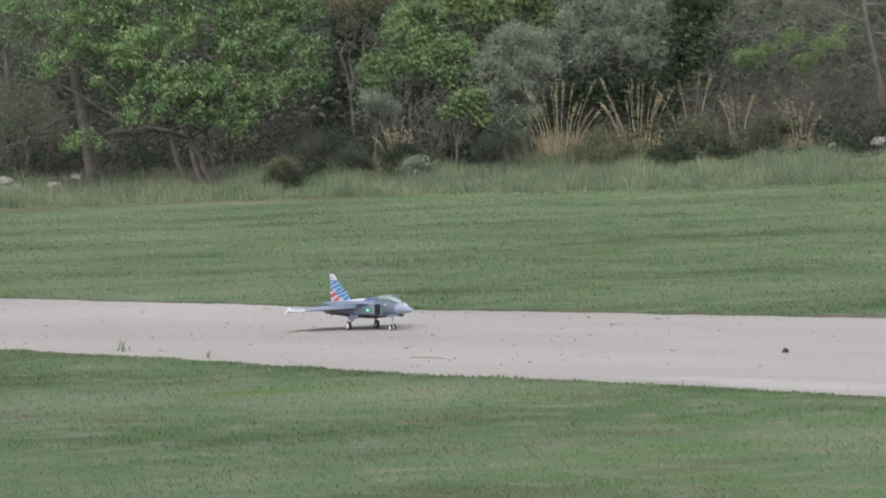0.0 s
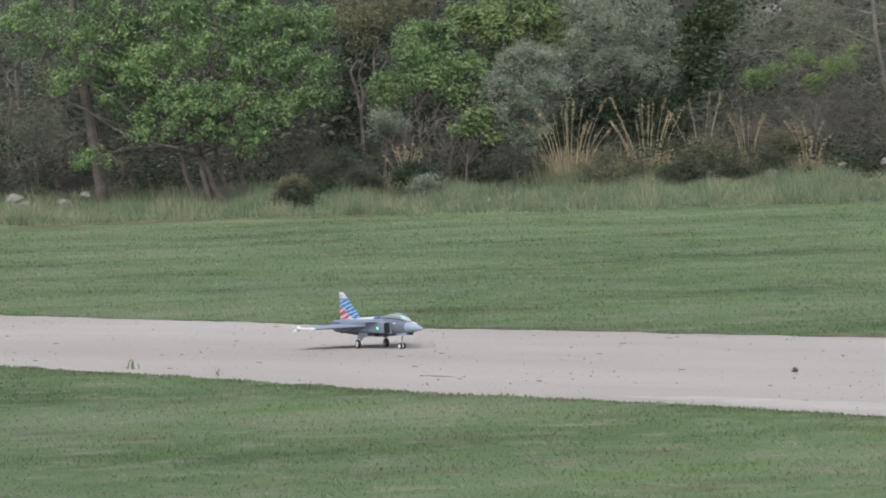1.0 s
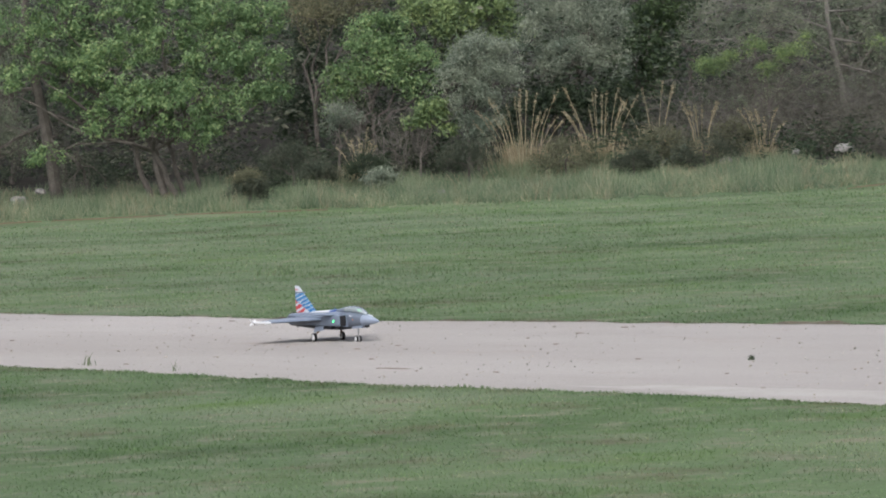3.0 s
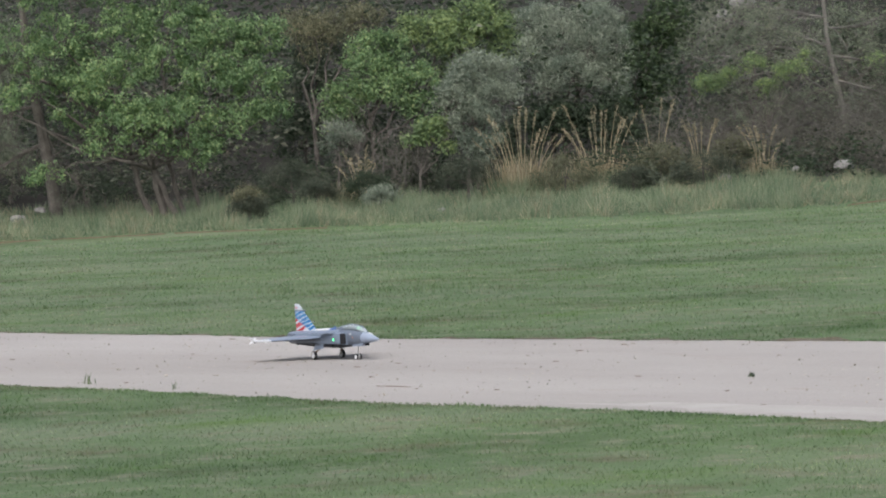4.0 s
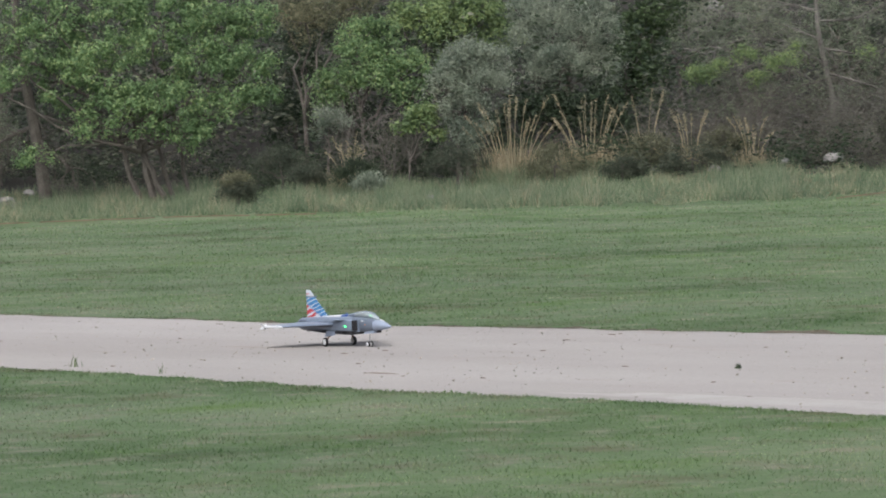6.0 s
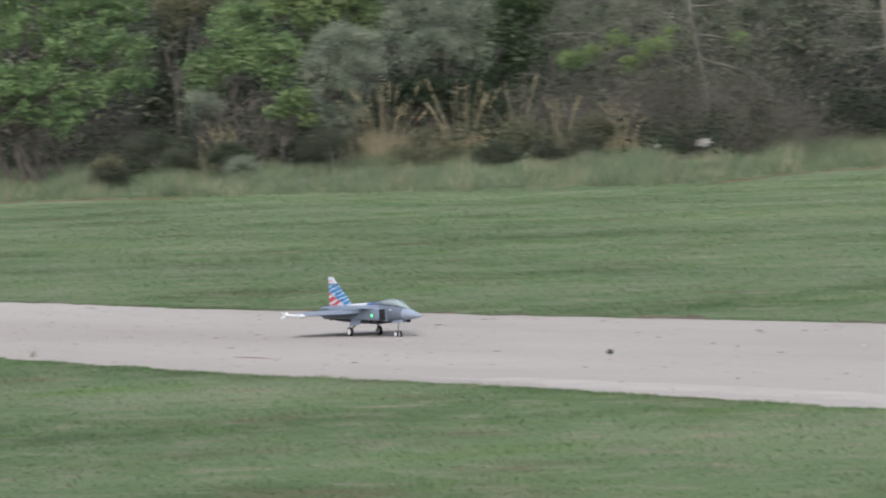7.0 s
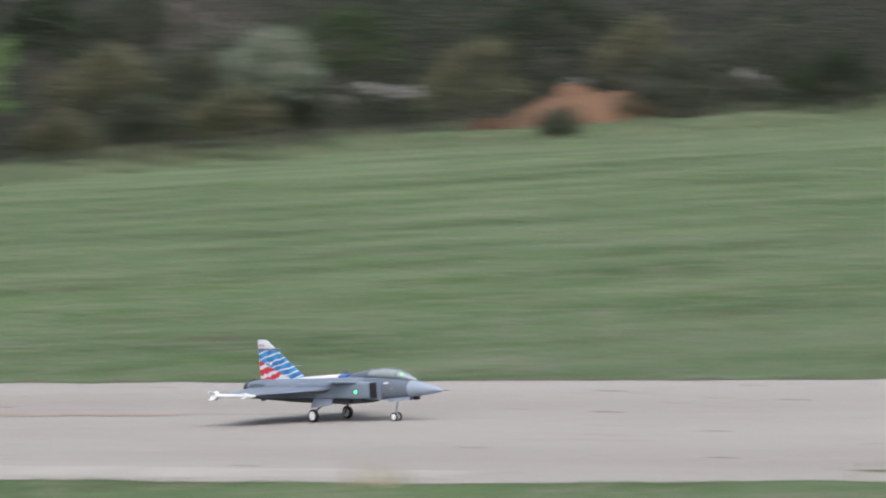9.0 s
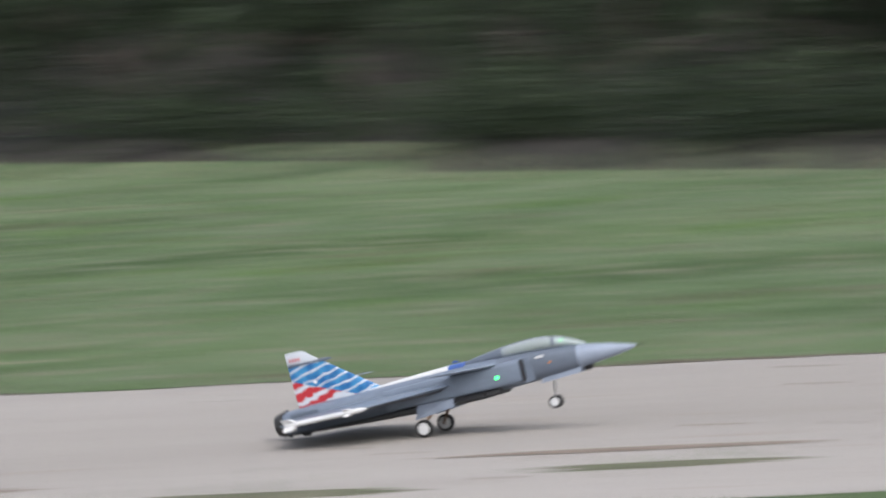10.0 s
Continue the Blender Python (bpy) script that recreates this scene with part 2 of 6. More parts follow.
def leaves(rng, centres, length, width, droop=0.0, flat=0.35):
    """A folded quad for each centre, turned at random."""
    n = len(centres)
    u = rng.normal(size=(n, 3))
    u[:, 2] = u[:, 2] * flat - droop
    u /= np.linalg.norm(u, axis=1)[:, None]
    w = np.cross(u, rng.normal(size=(n, 3)))
    w /= np.linalg.norm(w, axis=1)[:, None] + 1e-9
    k = rng.uniform(0.65, 1.3, (n, 1))
    u, w = u * length * 0.5 * k, w * width * 0.5 * k
    lift = np.cross(u, w)
    lift = lift / (np.linalg.norm(lift, axis=1)[:, None] + 1e-9) * width * 0.2
    v = np.stack([centres - u, centres + w + lift, centres + u, centres - w + lift], 1).reshape(-1, 3)
    f = np.arange(4 * n).reshape(n, 4)
    return v, f


def crown_points(rng, lobes, clumps, per, spread):
    """Clumps of points on the shells of lobes (x, y, z, rx, ry, rz), uneven and with gaps."""
    area = np.array([a[3] * a[5] + a[3] * a[4] for a in lobes])
    pick = rng.choice(len(lobes), clumps, p=area / area.sum())
    lo = np.array(lobes)[pick]
    d = rng.normal(size=(clumps, 3))
    d /= np.linalg.norm(d, axis=1)[:, None]
    r = rng.uniform(0.45, 1.0, (clumps, 1)) ** 0.5 * rng.choice([1.0, 1.12, 0.9], (clumps, 1))
    c = lo[:, :3] + d * r * lo[:, 3:]
    size = rng.uniform(0.6, 1.4, (clumps, 1))
    p = c[:, None, :] + rng.normal(size=(clumps, per, 3)) * spread * size[:, None, :] * np.array([1, 1, 0.7])
    p = p.reshape(-1, 3)
    return p[p[:, 2] > 0.12]


def limb(rng, a, b, r0, r1, bend=0.12, steps=5):
    a, b = Vector(a), Vector(b)
    n = (b - a).length
    pts = [a.lerp(b, i / steps) + Vector(rng.normal(size=3)) * n * bend * 0.3 * (0 < i < steps) for i in range(steps + 1)]
    return tube(pts, [r0 + (r1 - r0) * i / steps for i in range(steps + 1)])


def thing_at(name, az, d, label, category, group="", turn=0.0):
    x, y = polar(az, d)
    ob = new(name)
    ob.empty_display_size = 0.2
    ob.matrix_world = pose(x, y, float(lie(az, d)) - 0.03, 0, 0, -az + turn)
    return tagged(ob, label, category, group)


def bouquets(rng, lobes, clumps, per, spread, leaf, droop=0.0):
    """A crown: leaf bouquets round the shells of its lobes (x, y, z, rx, ry, rz), each leaf facing out and up from its bouquet."""
    lo = np.array(lobes, float)
    area = lo[:, 3] * lo[:, 5] + lo[:, 3] * lo[:, 4]
    pick = lo[rng.choice(len(lo), clumps, p=area / area.sum())]
    d = rng.normal(size=(clumps, 3))
    d /= np.linalg.norm(d, axis=1)[:, None]
    d[:, 2] = np.where((d[:, 2] < -0.3) & (rng.random(clumps) < 0.6), -d[:, 2], d[:, 2])
    c = pick[:, :3] + d * pick[:, 3:] * rng.uniform(0.6, 1.08, (clumps, 1))
    size = spread * rng.uniform(0.55, 1.5, (clumps, 1, 1))
    off = rng.normal(size=(clumps, per, 3)) * np.array([1, 1, 0.7])
    p = (c[:, None, :] + off * size).reshape(-1, 3)
    up = (off * 0.8 + rng.normal(size=off.shape) * 0.55 + np.array([0, 0, 0.75])).reshape(-1, 3)
    ok = p[:, 2] > 0.08
    p, up = p[ok], up[ok]
    up /= np.linalg.norm(up, axis=1)[:, None]
    u = np.cross(up, rng.normal(size=up.shape))
    u[:, 2] -= droop
    u /= np.linalg.norm(u, axis=1)[:, None] + 1e-9
    w = np.cross(up, u)
    k = rng.uniform(0.65, 1.3, (len(p), 1))
    u, w, lift = u * leaf[0] * 0.5 * k, w * leaf[1] * 0.5 * k, up * leaf[1] * 0.18
    v = np.stack([p - u, p + w + lift, p + u, p - w + lift], 1).reshape(-1, 3)
    return v, np.arange(len(v)).reshape(-1, 4)


def leafy_tree(name, az, d, label, lobes, mat, seed, clumps=420, per=26, leaf=(0.085, 0.05), spread=0.11, stems=((0, 0, 0.09),), bark=None, droop=0.0, category="tree"):
    """A tree in its own frame (x along the border, y away from the field): stems, limbs to each lobe, and a crown of leaves."""
    rng = np.random.default_rng(seed)
    t = thing_at(name, az, d, label, category, "trees and shrubs along the field")
    wood = []
    for i, (sx, sy, r) in enumerate(stems):
        mine = [a for j, a in enumerate(lobes) if j % len(stems) == i] or lobes[:1]
        fork = Vector((sx * 0.9 + mine[0][0] * 0.15, sy + mine[0][1] * 0.3, max(0.35, mine[0][2] * 0.45)))
        wood.append(limb(rng, (sx, sy, -0.05), fork, r, r * 0.7, 0.05))
        for a in mine:
            wood.append(limb(rng, fork, a[:3], r * 0.6, r * 0.25))
            for _ in range(5):
                q = rng.normal(size=3)
                q /= np.linalg.norm(q)
                wood.append(limb(rng, a[:3], np.array(a[:3]) + q * np.array(a[3:]) * 0.95, r * 0.22, r * 0.06, 0.25, 4))
    part("trunk", joined(wood), bark or BARK, t)
    part("crown", bouquets(rng, lobes, clumps, per, spread, leaf, droop), mat, t)
    return t


def twigs_from(rng, p, way, length, rad, level, levels, kids, wood, tips):
    """A forking twig, its tubes added to wood and its ends to tips."""
    q, pts = Vector(p), [Vector(p)]
    for _ in range(3):
        way = (way + Vector(rng.normal(size=3)) * 0.25).normalized()
        q = q + way * length / 3
        pts.append(q)
    wood.append(tube(pts, [rad, rad * 0.85, rad * 0.7, rad * 0.45], 3))
    tips.append(q)
    if level < levels:
        for _ in range(kids):
            start = pts[1].lerp(pts[3], rng.uniform(0.0, 1.0))
            twigs_from(rng, start, (way + Vector(rng.normal(size=3)) * 0.65).normalized(), length * rng.uniform(0.45, 0.75), rad * 0.55, level + 1, levels, kids, wood, tips)


def needle_tufts(rng, tips, share, per):
    c = np.array([tuple(q) for q in tips])
    c = c[rng.random(len(c)) < share]
    return leaves(rng, (c[:, None, :] + rng.normal(size=(len(c), per, 3)) * np.array([0.07, 0.07, 0.04])).reshape(-1, 3), 0.065, 0.011)


def limbed_tree(name, az, d, label, trunk, r, branches, mat, needles, seed, twig):
    """A sparse conifer: a bent trunk, long limbs (how far up the trunk, way points), twigs along them, thin needles at the ends."""
    rng = np.random.default_rng(seed)
    t = thing_at(name, az, d, label, "tree", "trees and shrubs along the field")
    path = [Vector(p) for p in trunk]
    n = len(path) - 1
    part("trunk", tube(path, [r * (1 - 0.6 * i / n) for i in range(n + 1)], 8), mat, t)
    wood, tips = [], []
    for k, way in branches:
        i = min(int(k * n), n - 1)
        line = [path[i].lerp(path[i + 1], k * n - i)] + [Vector(p) for p in way]
        m = len(line) - 1
        wood.append(tube(line, [r * 0.33 * (1 - 0.75 * j / m) for j in range(m + 1)], 5))
        for j in range(m):
            for _ in range(7):
                f = rng.random()
                a = line[j].lerp(line[j + 1], f)
                out = (line[j + 1] - line[j]).normalized() * 0.7 + Vector(rng.normal(size=3)) * 0.6
                twigs_from(rng, a, out.normalized(), twig * rng.uniform(0.6, 1.2), r * 0.11, 1, 3, 3, wood, tips)
    part("branchwork", joined(wood), mat, t)
    part("foliage", needle_tufts(rng, tips, needles[1], needles[2]), needles[0], t)
    return t


def thicket(az, d, label, height, width, seed):
    """A leafless shrub: many thin stems from one foot, forking into a haze of twigs."""
    rng = np.random.default_rng(seed)
    t = thing_at("dead_shrub", az, d, label, "shrub", "trees and shrubs along the field")
    wood, tips = [], []
    for i in range(16):
        u = rng.uniform(-1, 1)
        way = Vector((u * width * 0.7, rng.normal() * 0.3, height)).normalized()
        twigs_from(rng, (u * width * 0.25, rng.normal() * 0.12, -0.03), way, height * rng.uniform(0.4, 0.75), 0.011, 1, 4, 4, wood, tips)
    part("branchwork", joined(wood), TWIG, t)
    part("foliage", needle_tufts(rng, tips, 0.3, 8), LEAF_DRY, t, "a few dry brown leaves")
    return t


# ---- land ----
def build_land():
    azs = np.concatenate([np.arange(-180, -76, 4), np.arange(-76, 0, 0.5), np.arange(0, 180, 4)])
    e = np.array([-400, -30, -8, -3, -1, 0, 0.8, 2, 4, 7, 12, 16, 24, 40, 70, 132, 400, 1500, 4000])
    rings = [0, 3, 8, 14, 20, 26]
    verts, faces = [], []
    n = len(azs)
    for k in range(len(rings) + len(e) - 2):
        for az in azs:
            b = float(border(az))
            if k < len(rings):
                r = rings[k]
            else:
                r = max(b + e[k - len(rings) + 2], 27 + 0.01 * k)
            x, y = polar(az, r)
            z = float(lie(az, r))
            if r > b + 3 and r < b + 200:
                z += 0.12 * noise.noise((x * 0.4, y * 0.4, 0))
            verts.append((x, y, z))
    for k in range(len(rings) + len(e) - 3):
        for i in range(n):
            j = (i + 1) % n
            if k == 0:
                faces.append((i, n + j, n + i)[::-1])
            else:
                faces.append((k * n + i, k * n + j, (k + 1) * n + j, (k + 1) * n + i)[::-1])
    # the second material brings the wood's painted shade to the ground
    ob = new("ground", mesh_of("ground", verts, faces, [GRASS, SHADED_LITTER]))
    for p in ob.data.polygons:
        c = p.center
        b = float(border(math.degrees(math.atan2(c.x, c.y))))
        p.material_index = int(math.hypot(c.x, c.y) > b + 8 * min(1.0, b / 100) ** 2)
    tagged(ob, "mown green field rising to a wooded bank", "ground", kind="structure")


# where the turf meets the strip on the near side: along, across
NEAR_EDGE = ((-38, -32, -29, -26, -24, -21, -18, -16, -14.3, -12.5, -11, -9.9, 0), (16.58, 16.2, 16.0, 16.0, 15.8, 15.78, 15.82, 15.98, 16.2, 16.18, 16.1, 15.95, 15.97))


def strip_edge(x, side):
    """The worn edge of the strip: where grass has crept in."""
    base = float(np.interp(x, *NEAR_EDGE)) if side < 0 else float(np.interp(x, (-60, -45, -39, -30, -10), (20.9, 21.0, 20.85, 21.2, 21.2)))
    return base + 0.10 * noise.noise((x * 0.35, side * 9, 0)) + 0.09 * noise.noise((x * 1.7, side * 5, 3)) + 0.04 * noise.noise((x * 6, side * 3, 7))


def build_strip():
    xs = np.concatenate([np.arange(-240, -50, 1.0), np.arange(-50, 2, 0.12), np.arange(2, 80, 1.0)])
    verts, faces = [], []
    cols = 7
    for x in xs:
        a, b = strip_edge(x, -1), strip_edge(x, 1)
        for k in range(cols):
            t = k / (cols - 1)
            verts.append((x, a + (b - a) * t, 0.004 if 0 < k < cols - 1 else 0.002))
    for i in range(len(xs) - 1):
        for k in range(cols - 1):
            o = i * cols + k
            faces.append((o, o + cols, o + cols + 1, o + 1)[::1])
    ob = new("runway", mesh_of("runway", verts, faces, GRAVEL, True))
    tagged(ob, "pale packed gravel landing strip with worn edges", "runway", kind="structure")


def build_turf_edge():
    """The low soil lip where the turf ends at the strip's far side, dark to draw its shadow line."""
    xs = np.arange(-75, 0, 0.07)
    verts, faces = [], []
    for x in xs:
        y = strip_edge(x, 1)
        h = max(0.001, 0.004 + 0.026 * noise.noise((x * 0.9, 3, 0)) + 0.022 * noise.noise((x * 4, 3, 2)))
        verts += [(x, y - 0.03, 0.0045), (x, y, h), (x, y + 0.14, h * 0.7), (x, y + 0.3, 0.001)]
    for i in range(len(xs) - 1):
        for k in range(3):
            o = i * 4 + k
            faces.append((o, o + 4, o + 5, o + 1))
    me = mesh_of("turf_edge", verts, faces, [SOIL_SHADOW, GRASS])
    for i, p in enumerate(me.polygons):
        p.material_index = int(i % 3 > 0)
    tagged(new("turf_edge", me), "soil lip along the turf beside the strip, edge shadow in its colour", "turf edge", kind="structure")


def build_pebbles():
    """Loose grit on the strip."""
    rng = np.random.default_rng(51)
    n = 7000
    x = -52 * rng.random(n) ** 0.8
    a, b = 16.0, 21.1
    y = a + (b - a) * rng.random(n)
    near = np.array([strip_edge(p, -1) for p in x])
    keep = y > near + 0.1
    x, y = x[keep], y[keep]
    m = len(x)
    r = 0.003 + 0.008 * rng.random(m) ** 5
    base = np.array([(1, 0, 0.3), (0, 1, 0.3), (-1, 0, 0.3), (0, -1, 0.3), (0, 0, 0.9), (0, 0, -0.2)])
    t = rng.uniform(0, 6.28, m)
    c, s = np.cos(t), np.sin(t)
    k = base[None] * rng.uniform(0.6, 1.4, (m, 6, 1)) * r[:, None, None]
    v = np.stack([x[:, None] + k[..., 0] * c[:, None] - k[..., 1] * s[:, None], y[:, None] + k[..., 0] * s[:, None] + k[..., 1] * c[:, None], 0.004 + k[..., 2]], 2).reshape(-1, 3)
    f = np.array([(0, 1, 4), (1, 2, 4), (2, 3, 4), (3, 0, 4), (1, 0, 5), (2, 1, 5), (3, 2, 5), (0, 3, 5)])
    f = (f[None] + 6 * np.arange(m)[:, None, None]).reshape(-1, 3)
    tagged(new("grit", mesh_of("grit", v, f, PEBBLE)), "loose grit and small stones on the strip", "gravel", kind="stuff")


build_land()
build_strip()
build_turf_edge()
build_pebbles()


# ---- trees and shrubs, along the border ----
def build_trees():
    leafy_tree("pine_tree", -65.35, 107, "grey-green pine with thin needles behind the rocks", [(0, 0, 2.2, 1.0, 0.8, 0.6), (-0.3, 0.2, 3.1, 1.2, 0.8, 0.6), (0.3, 0, 1.3, 0.9, 0.8, 0.45), (0.2, 0.3, 4.2, 1.2, 0.8, 0.6)], LEAF_GREYPINE, 10, 200, 46, (0.08, 0.014), 0.13, ((0, 0, 0.09),))
    limbed_tree("pine_tree", -64.47, 102, "tall grey-barked pine leaning at the edge of the wood",
                [(-0.01, 0.0, -0.05), (-0.09, 0.0, 0.79), (-0.19, 0.0, 1.52), (-0.31, 0.0, 2.2), (-0.39, 0.0, 2.88), (-0.42, 0.0, 3.56), (-0.46, 0.0, 4.24)], 0.12, [(0.35, ((0.44, -0.3, 1.34), (0.92, -0.5, 1.41))), (0.3, ((-0.63, 0.2, 1.16), (-1.33, 0, 0.81))), (0.45, ((-0.69, 0, 1.93), (-1.38, 0.3, 1.68))), (0.5, ((0.29, 0.3, 2.08), (0.78, 0.5, 2.15))), (0.62, ((-0.83, 0.3, 2.82), (-1.51, 0.4, 2.76))), (0.7, ((0.04, 0.4, 2.96), (0.54, 0.5, 3.23))), (0.25, ((0.31, -0.4, 0.72), (0.49, -0.5, 0.52)))], BARK, (LEAF_PINE, 0.5, 9), 11, 0.5)
    leafy_tree("carob_tree", -63.42, 101, "broad bright-green leafy tree with splayed bare lower stems",
               [(-1.71, 0.3, 3.06, 0.72, 0.58, 0.57), (-2.17, 0.0, 2.37, 0.48, 0.39, 0.38), (-2.51, -0.2, 1.91, 0.31, 0.25, 0.25), (-1.43, 0.1, 2.09, 0.62, 0.5, 0.48), (-0.76, 0.5, 2.92, 0.81, 0.67, 0.67), (-0.79, -0.2, 2.24, 0.67, 0.54, 0.53), (-0.49, -0.5, 1.61, 0.72, 0.54, 0.48), (-1.18, -0.3, 1.26, 0.43, 0.33, 0.31), (0.07, -0.1, 2.29, 0.77, 0.6, 0.57), (0.3, 0.4, 3.06, 0.86, 0.69, 0.67), (0.13, -0.7, 1.62, 0.62, 0.47, 0.43), (0.53, -0.7, 1.12, 0.43, 0.32, 0.29), (-0.19, -0.6, 1.11, 0.43, 0.3, 0.24), (0.97, -0.1, 2.15, 0.72, 0.58, 0.57), (1.16, 0.3, 2.91, 0.77, 0.6, 0.57), (0.93, -0.4, 1.43, 0.53, 0.39, 0.34), (1.59, -0.2, 2.16, 0.53, 0.43, 0.43), (1.75, -0.3, 1.63, 0.4, 0.3, 0.27), (1.74, 0.3, 2.93, 0.48, 0.41, 0.43), (-1.96, -0.5, 0.83, 0.31, 0.23, 0.21), (-2.96, 0.2, 3.03, 0.57, 0.52, 0.57), (-1.48, 0.6, 3.83, 0.86, 0.6, 0.48), (0.25, 0.6, 3.93, 1.15, 0.73, 0.48)], LEAF_CAROB, 12, 540, 84, (0.064, 0.035), 0.088, ((-0.05, 0, 0.075), (-0.28, 0.1, 0.06), (0.18, -0.05, 0.055), (0.3, 0.1, 0.05), (0.55, 0.2, 0.04)))
    leafy_tree("broadleaf_tree", -61.55, 102, "mid-green shrubby tree with dense small leaves",
               [(-0.19, 0.0, 1.7, 0.37, 0.34, 0.39), (0.12, -0.1, 2.07, 0.48, 0.39, 0.39), (0.49, -0.2, 1.81, 0.39, 0.33, 0.34), (-0.3, 0.0, 1.37, 0.24, 0.24, 0.29), (0.71, 0.2, 2.19, 0.39, 0.33, 0.34), (0.39, 0.2, 2.55, 0.44, 0.35, 0.34), (1.08, 0.1, 1.93, 0.34, 0.3, 0.34), (1.11, -0.1, 1.49, 0.29, 0.26, 0.29)], LEAF_CAROB, 13, 180, 66, (0.060, 0.033), 0.085, ((0, 0, 0.06), (0.25, 0, 0.05)))
    leafy_tree("brown_shrub", -61.98, 104, "thin brownish leafy shrub high in the wood's edge",
               [(0.11, 0.0, 2.78, 0.44, 0.38, 0.39), (0.56, 0.2, 2.96, 0.49, 0.4, 0.39), (0.96, 0.0, 3.03, 0.39, 0.31, 0.3), (-0.23, 0.3, 3.0, 0.3, 0.27, 0.3)], LEAF_TAN, 113, 150, 40, (0.06, 0.02), 0.1, ((0, 0, 0.05),))
    leafy_tree("lime_shrub", -60.68, 104, "yellow-green leafy shrub in the wood's edge",
               [(-0.23, 0.0, 2.49, 0.44, 0.36, 0.35), (0.25, -0.1, 2.31, 0.49, 0.38, 0.35), (0.75, 0.0, 2.38, 0.54, 0.42, 0.39), (1.18, 0.1, 2.21, 0.39, 0.31, 0.3), (0.47, 0.2, 2.75, 0.69, 0.44, 0.3), (-0.63, 0.0, 2.56, 0.3, 0.27, 0.3), (0.13, 0.1, 1.88, 0.35, 0.27, 0.25)], LEAF_LIME, 14, 220, 64, (0.062, 0.033), 0.088, ((0, 0, 0.06),))
    leafy_tree("lime_shrub", -60.98, 99, "small yellow-green leafy shrub low in the wood's edge",
               [(-0.03, 0.0, 0.99, 0.19, 0.15, 0.15), (0.21, 0.0, 1.17, 0.21, 0.17, 0.17), (0.38, 0.0, 1.25, 0.15, 0.14, 0.15), (0.48, 0.0, 0.87, 0.13, 0.11, 0.11)], LEAF_LIME, 114, 60, 34, (0.07, 0.04), 0.06, ((0, 0, 0.025),))
    leafy_tree("olive_tree", -60.41, 99, "grey-green olive tree with fine leaves",
               [(0.07, 0.0, 2.09, 0.47, 0.37, 0.36), (-0.29, -0.1, 1.68, 0.34, 0.3, 0.34), (0.28, -0.2, 1.61, 0.45, 0.37, 0.38), (-0.06, -0.2, 1.3, 0.39, 0.32, 0.32), (-0.21, 0.0, 2.01, 0.28, 0.25, 0.28), (0.4, 0.1, 2.02, 0.36, 0.3, 0.3), (0.05, -0.1, 0.82, 0.36, 0.29, 0.28)], LEAF_OLIVE, 15, 330, 70, (0.052, 0.015), 0.075, ((0, 0, 0.05), (-0.15, 0, 0.04)))
    leafy_tree("olive_tree", -59.54, 102, "large grey-green olive tree with fine leaves",
               [(-0.44, 0.0, 2.16, 0.37, 0.36, 0.44), (-0.04, 0.0, 2.38, 0.46, 0.4, 0.44), (0.43, -0.1, 2.21, 0.46, 0.42, 0.46), (0.77, 0.1, 2.29, 0.39, 0.36, 0.41), (0.12, -0.2, 1.74, 0.58, 0.44, 0.39), (0.69, -0.1, 1.71, 0.44, 0.37, 0.39), (-0.28, 0.0, 1.62, 0.37, 0.31, 0.33), (-0.32, 0.2, 2.74, 0.44, 0.35, 0.34), (0.56, 0.2, 2.74, 0.48, 0.35, 0.29)], LEAF_OLIVE, 16, 430, 70, (0.054, 0.015), 0.08, ((0, 0, 0.07), (-0.25, 0.1, 0.05)))
    leafy_tree("evergreen_shrub", -58.89, 104, "dark green evergreen shrub behind the olive",
               [(0.03, 0.0, 1.25, 0.44, 0.4, 0.44), (0.35, 0.2, 1.73, 0.49, 0.42, 0.44), (0.09, 0.0, 0.66, 0.44, 0.38, 0.39), (0.4, 0.1, 0.93, 0.35, 0.33, 0.39), (-0.31, 0.0, 0.58, 0.35, 0.29, 0.3), (0.66, 0.3, 2.11, 0.49, 0.4, 0.39)], LEAF_MID, 17, 240, 40, (0.07, 0.035), 0.09, ((0, 0, 0.06),))
    # added shrub: dark leaves draw the shaded gap behind the plumes
    leafy_tree("evergreen_shrub", -59.81, 101, "evergreen shrub behind the plume grass, gap shade in its leaf colour",
               [(-0.32, 0.4, 0.87, 0.43, 0.37, 0.38), (0.36, 0.5, 1.07, 0.48, 0.39, 0.38), (1.03, 0.4, 1.04, 0.48, 0.39, 0.38), (1.49, 0.3, 0.63, 0.38, 0.34, 0.38)], LEAF_DARK_SHADE, 72, 200, 36, (0.07, 0.035), 0.09, ((0, 0, 0.04),))
    # two added shrubs whose dark leaves stand for black gaps between trees
    leafy_tree("evergreen_shrub", -62.06, 107, "evergreen shrub filling a dark gap, shade in its leaf colour",
               [(0.06, 0.0, 1.55, 0.46, 0.48, 0.61), (-0.1, -0.2, 0.54, 0.46, 0.48, 0.61), (0.3, 0.2, 2.25, 0.46, 0.48, 0.61)], LEAF_DARK_SHADE, 70, 200, 36, (0.07, 0.035), 0.1, ((0, 0, 0.04),))
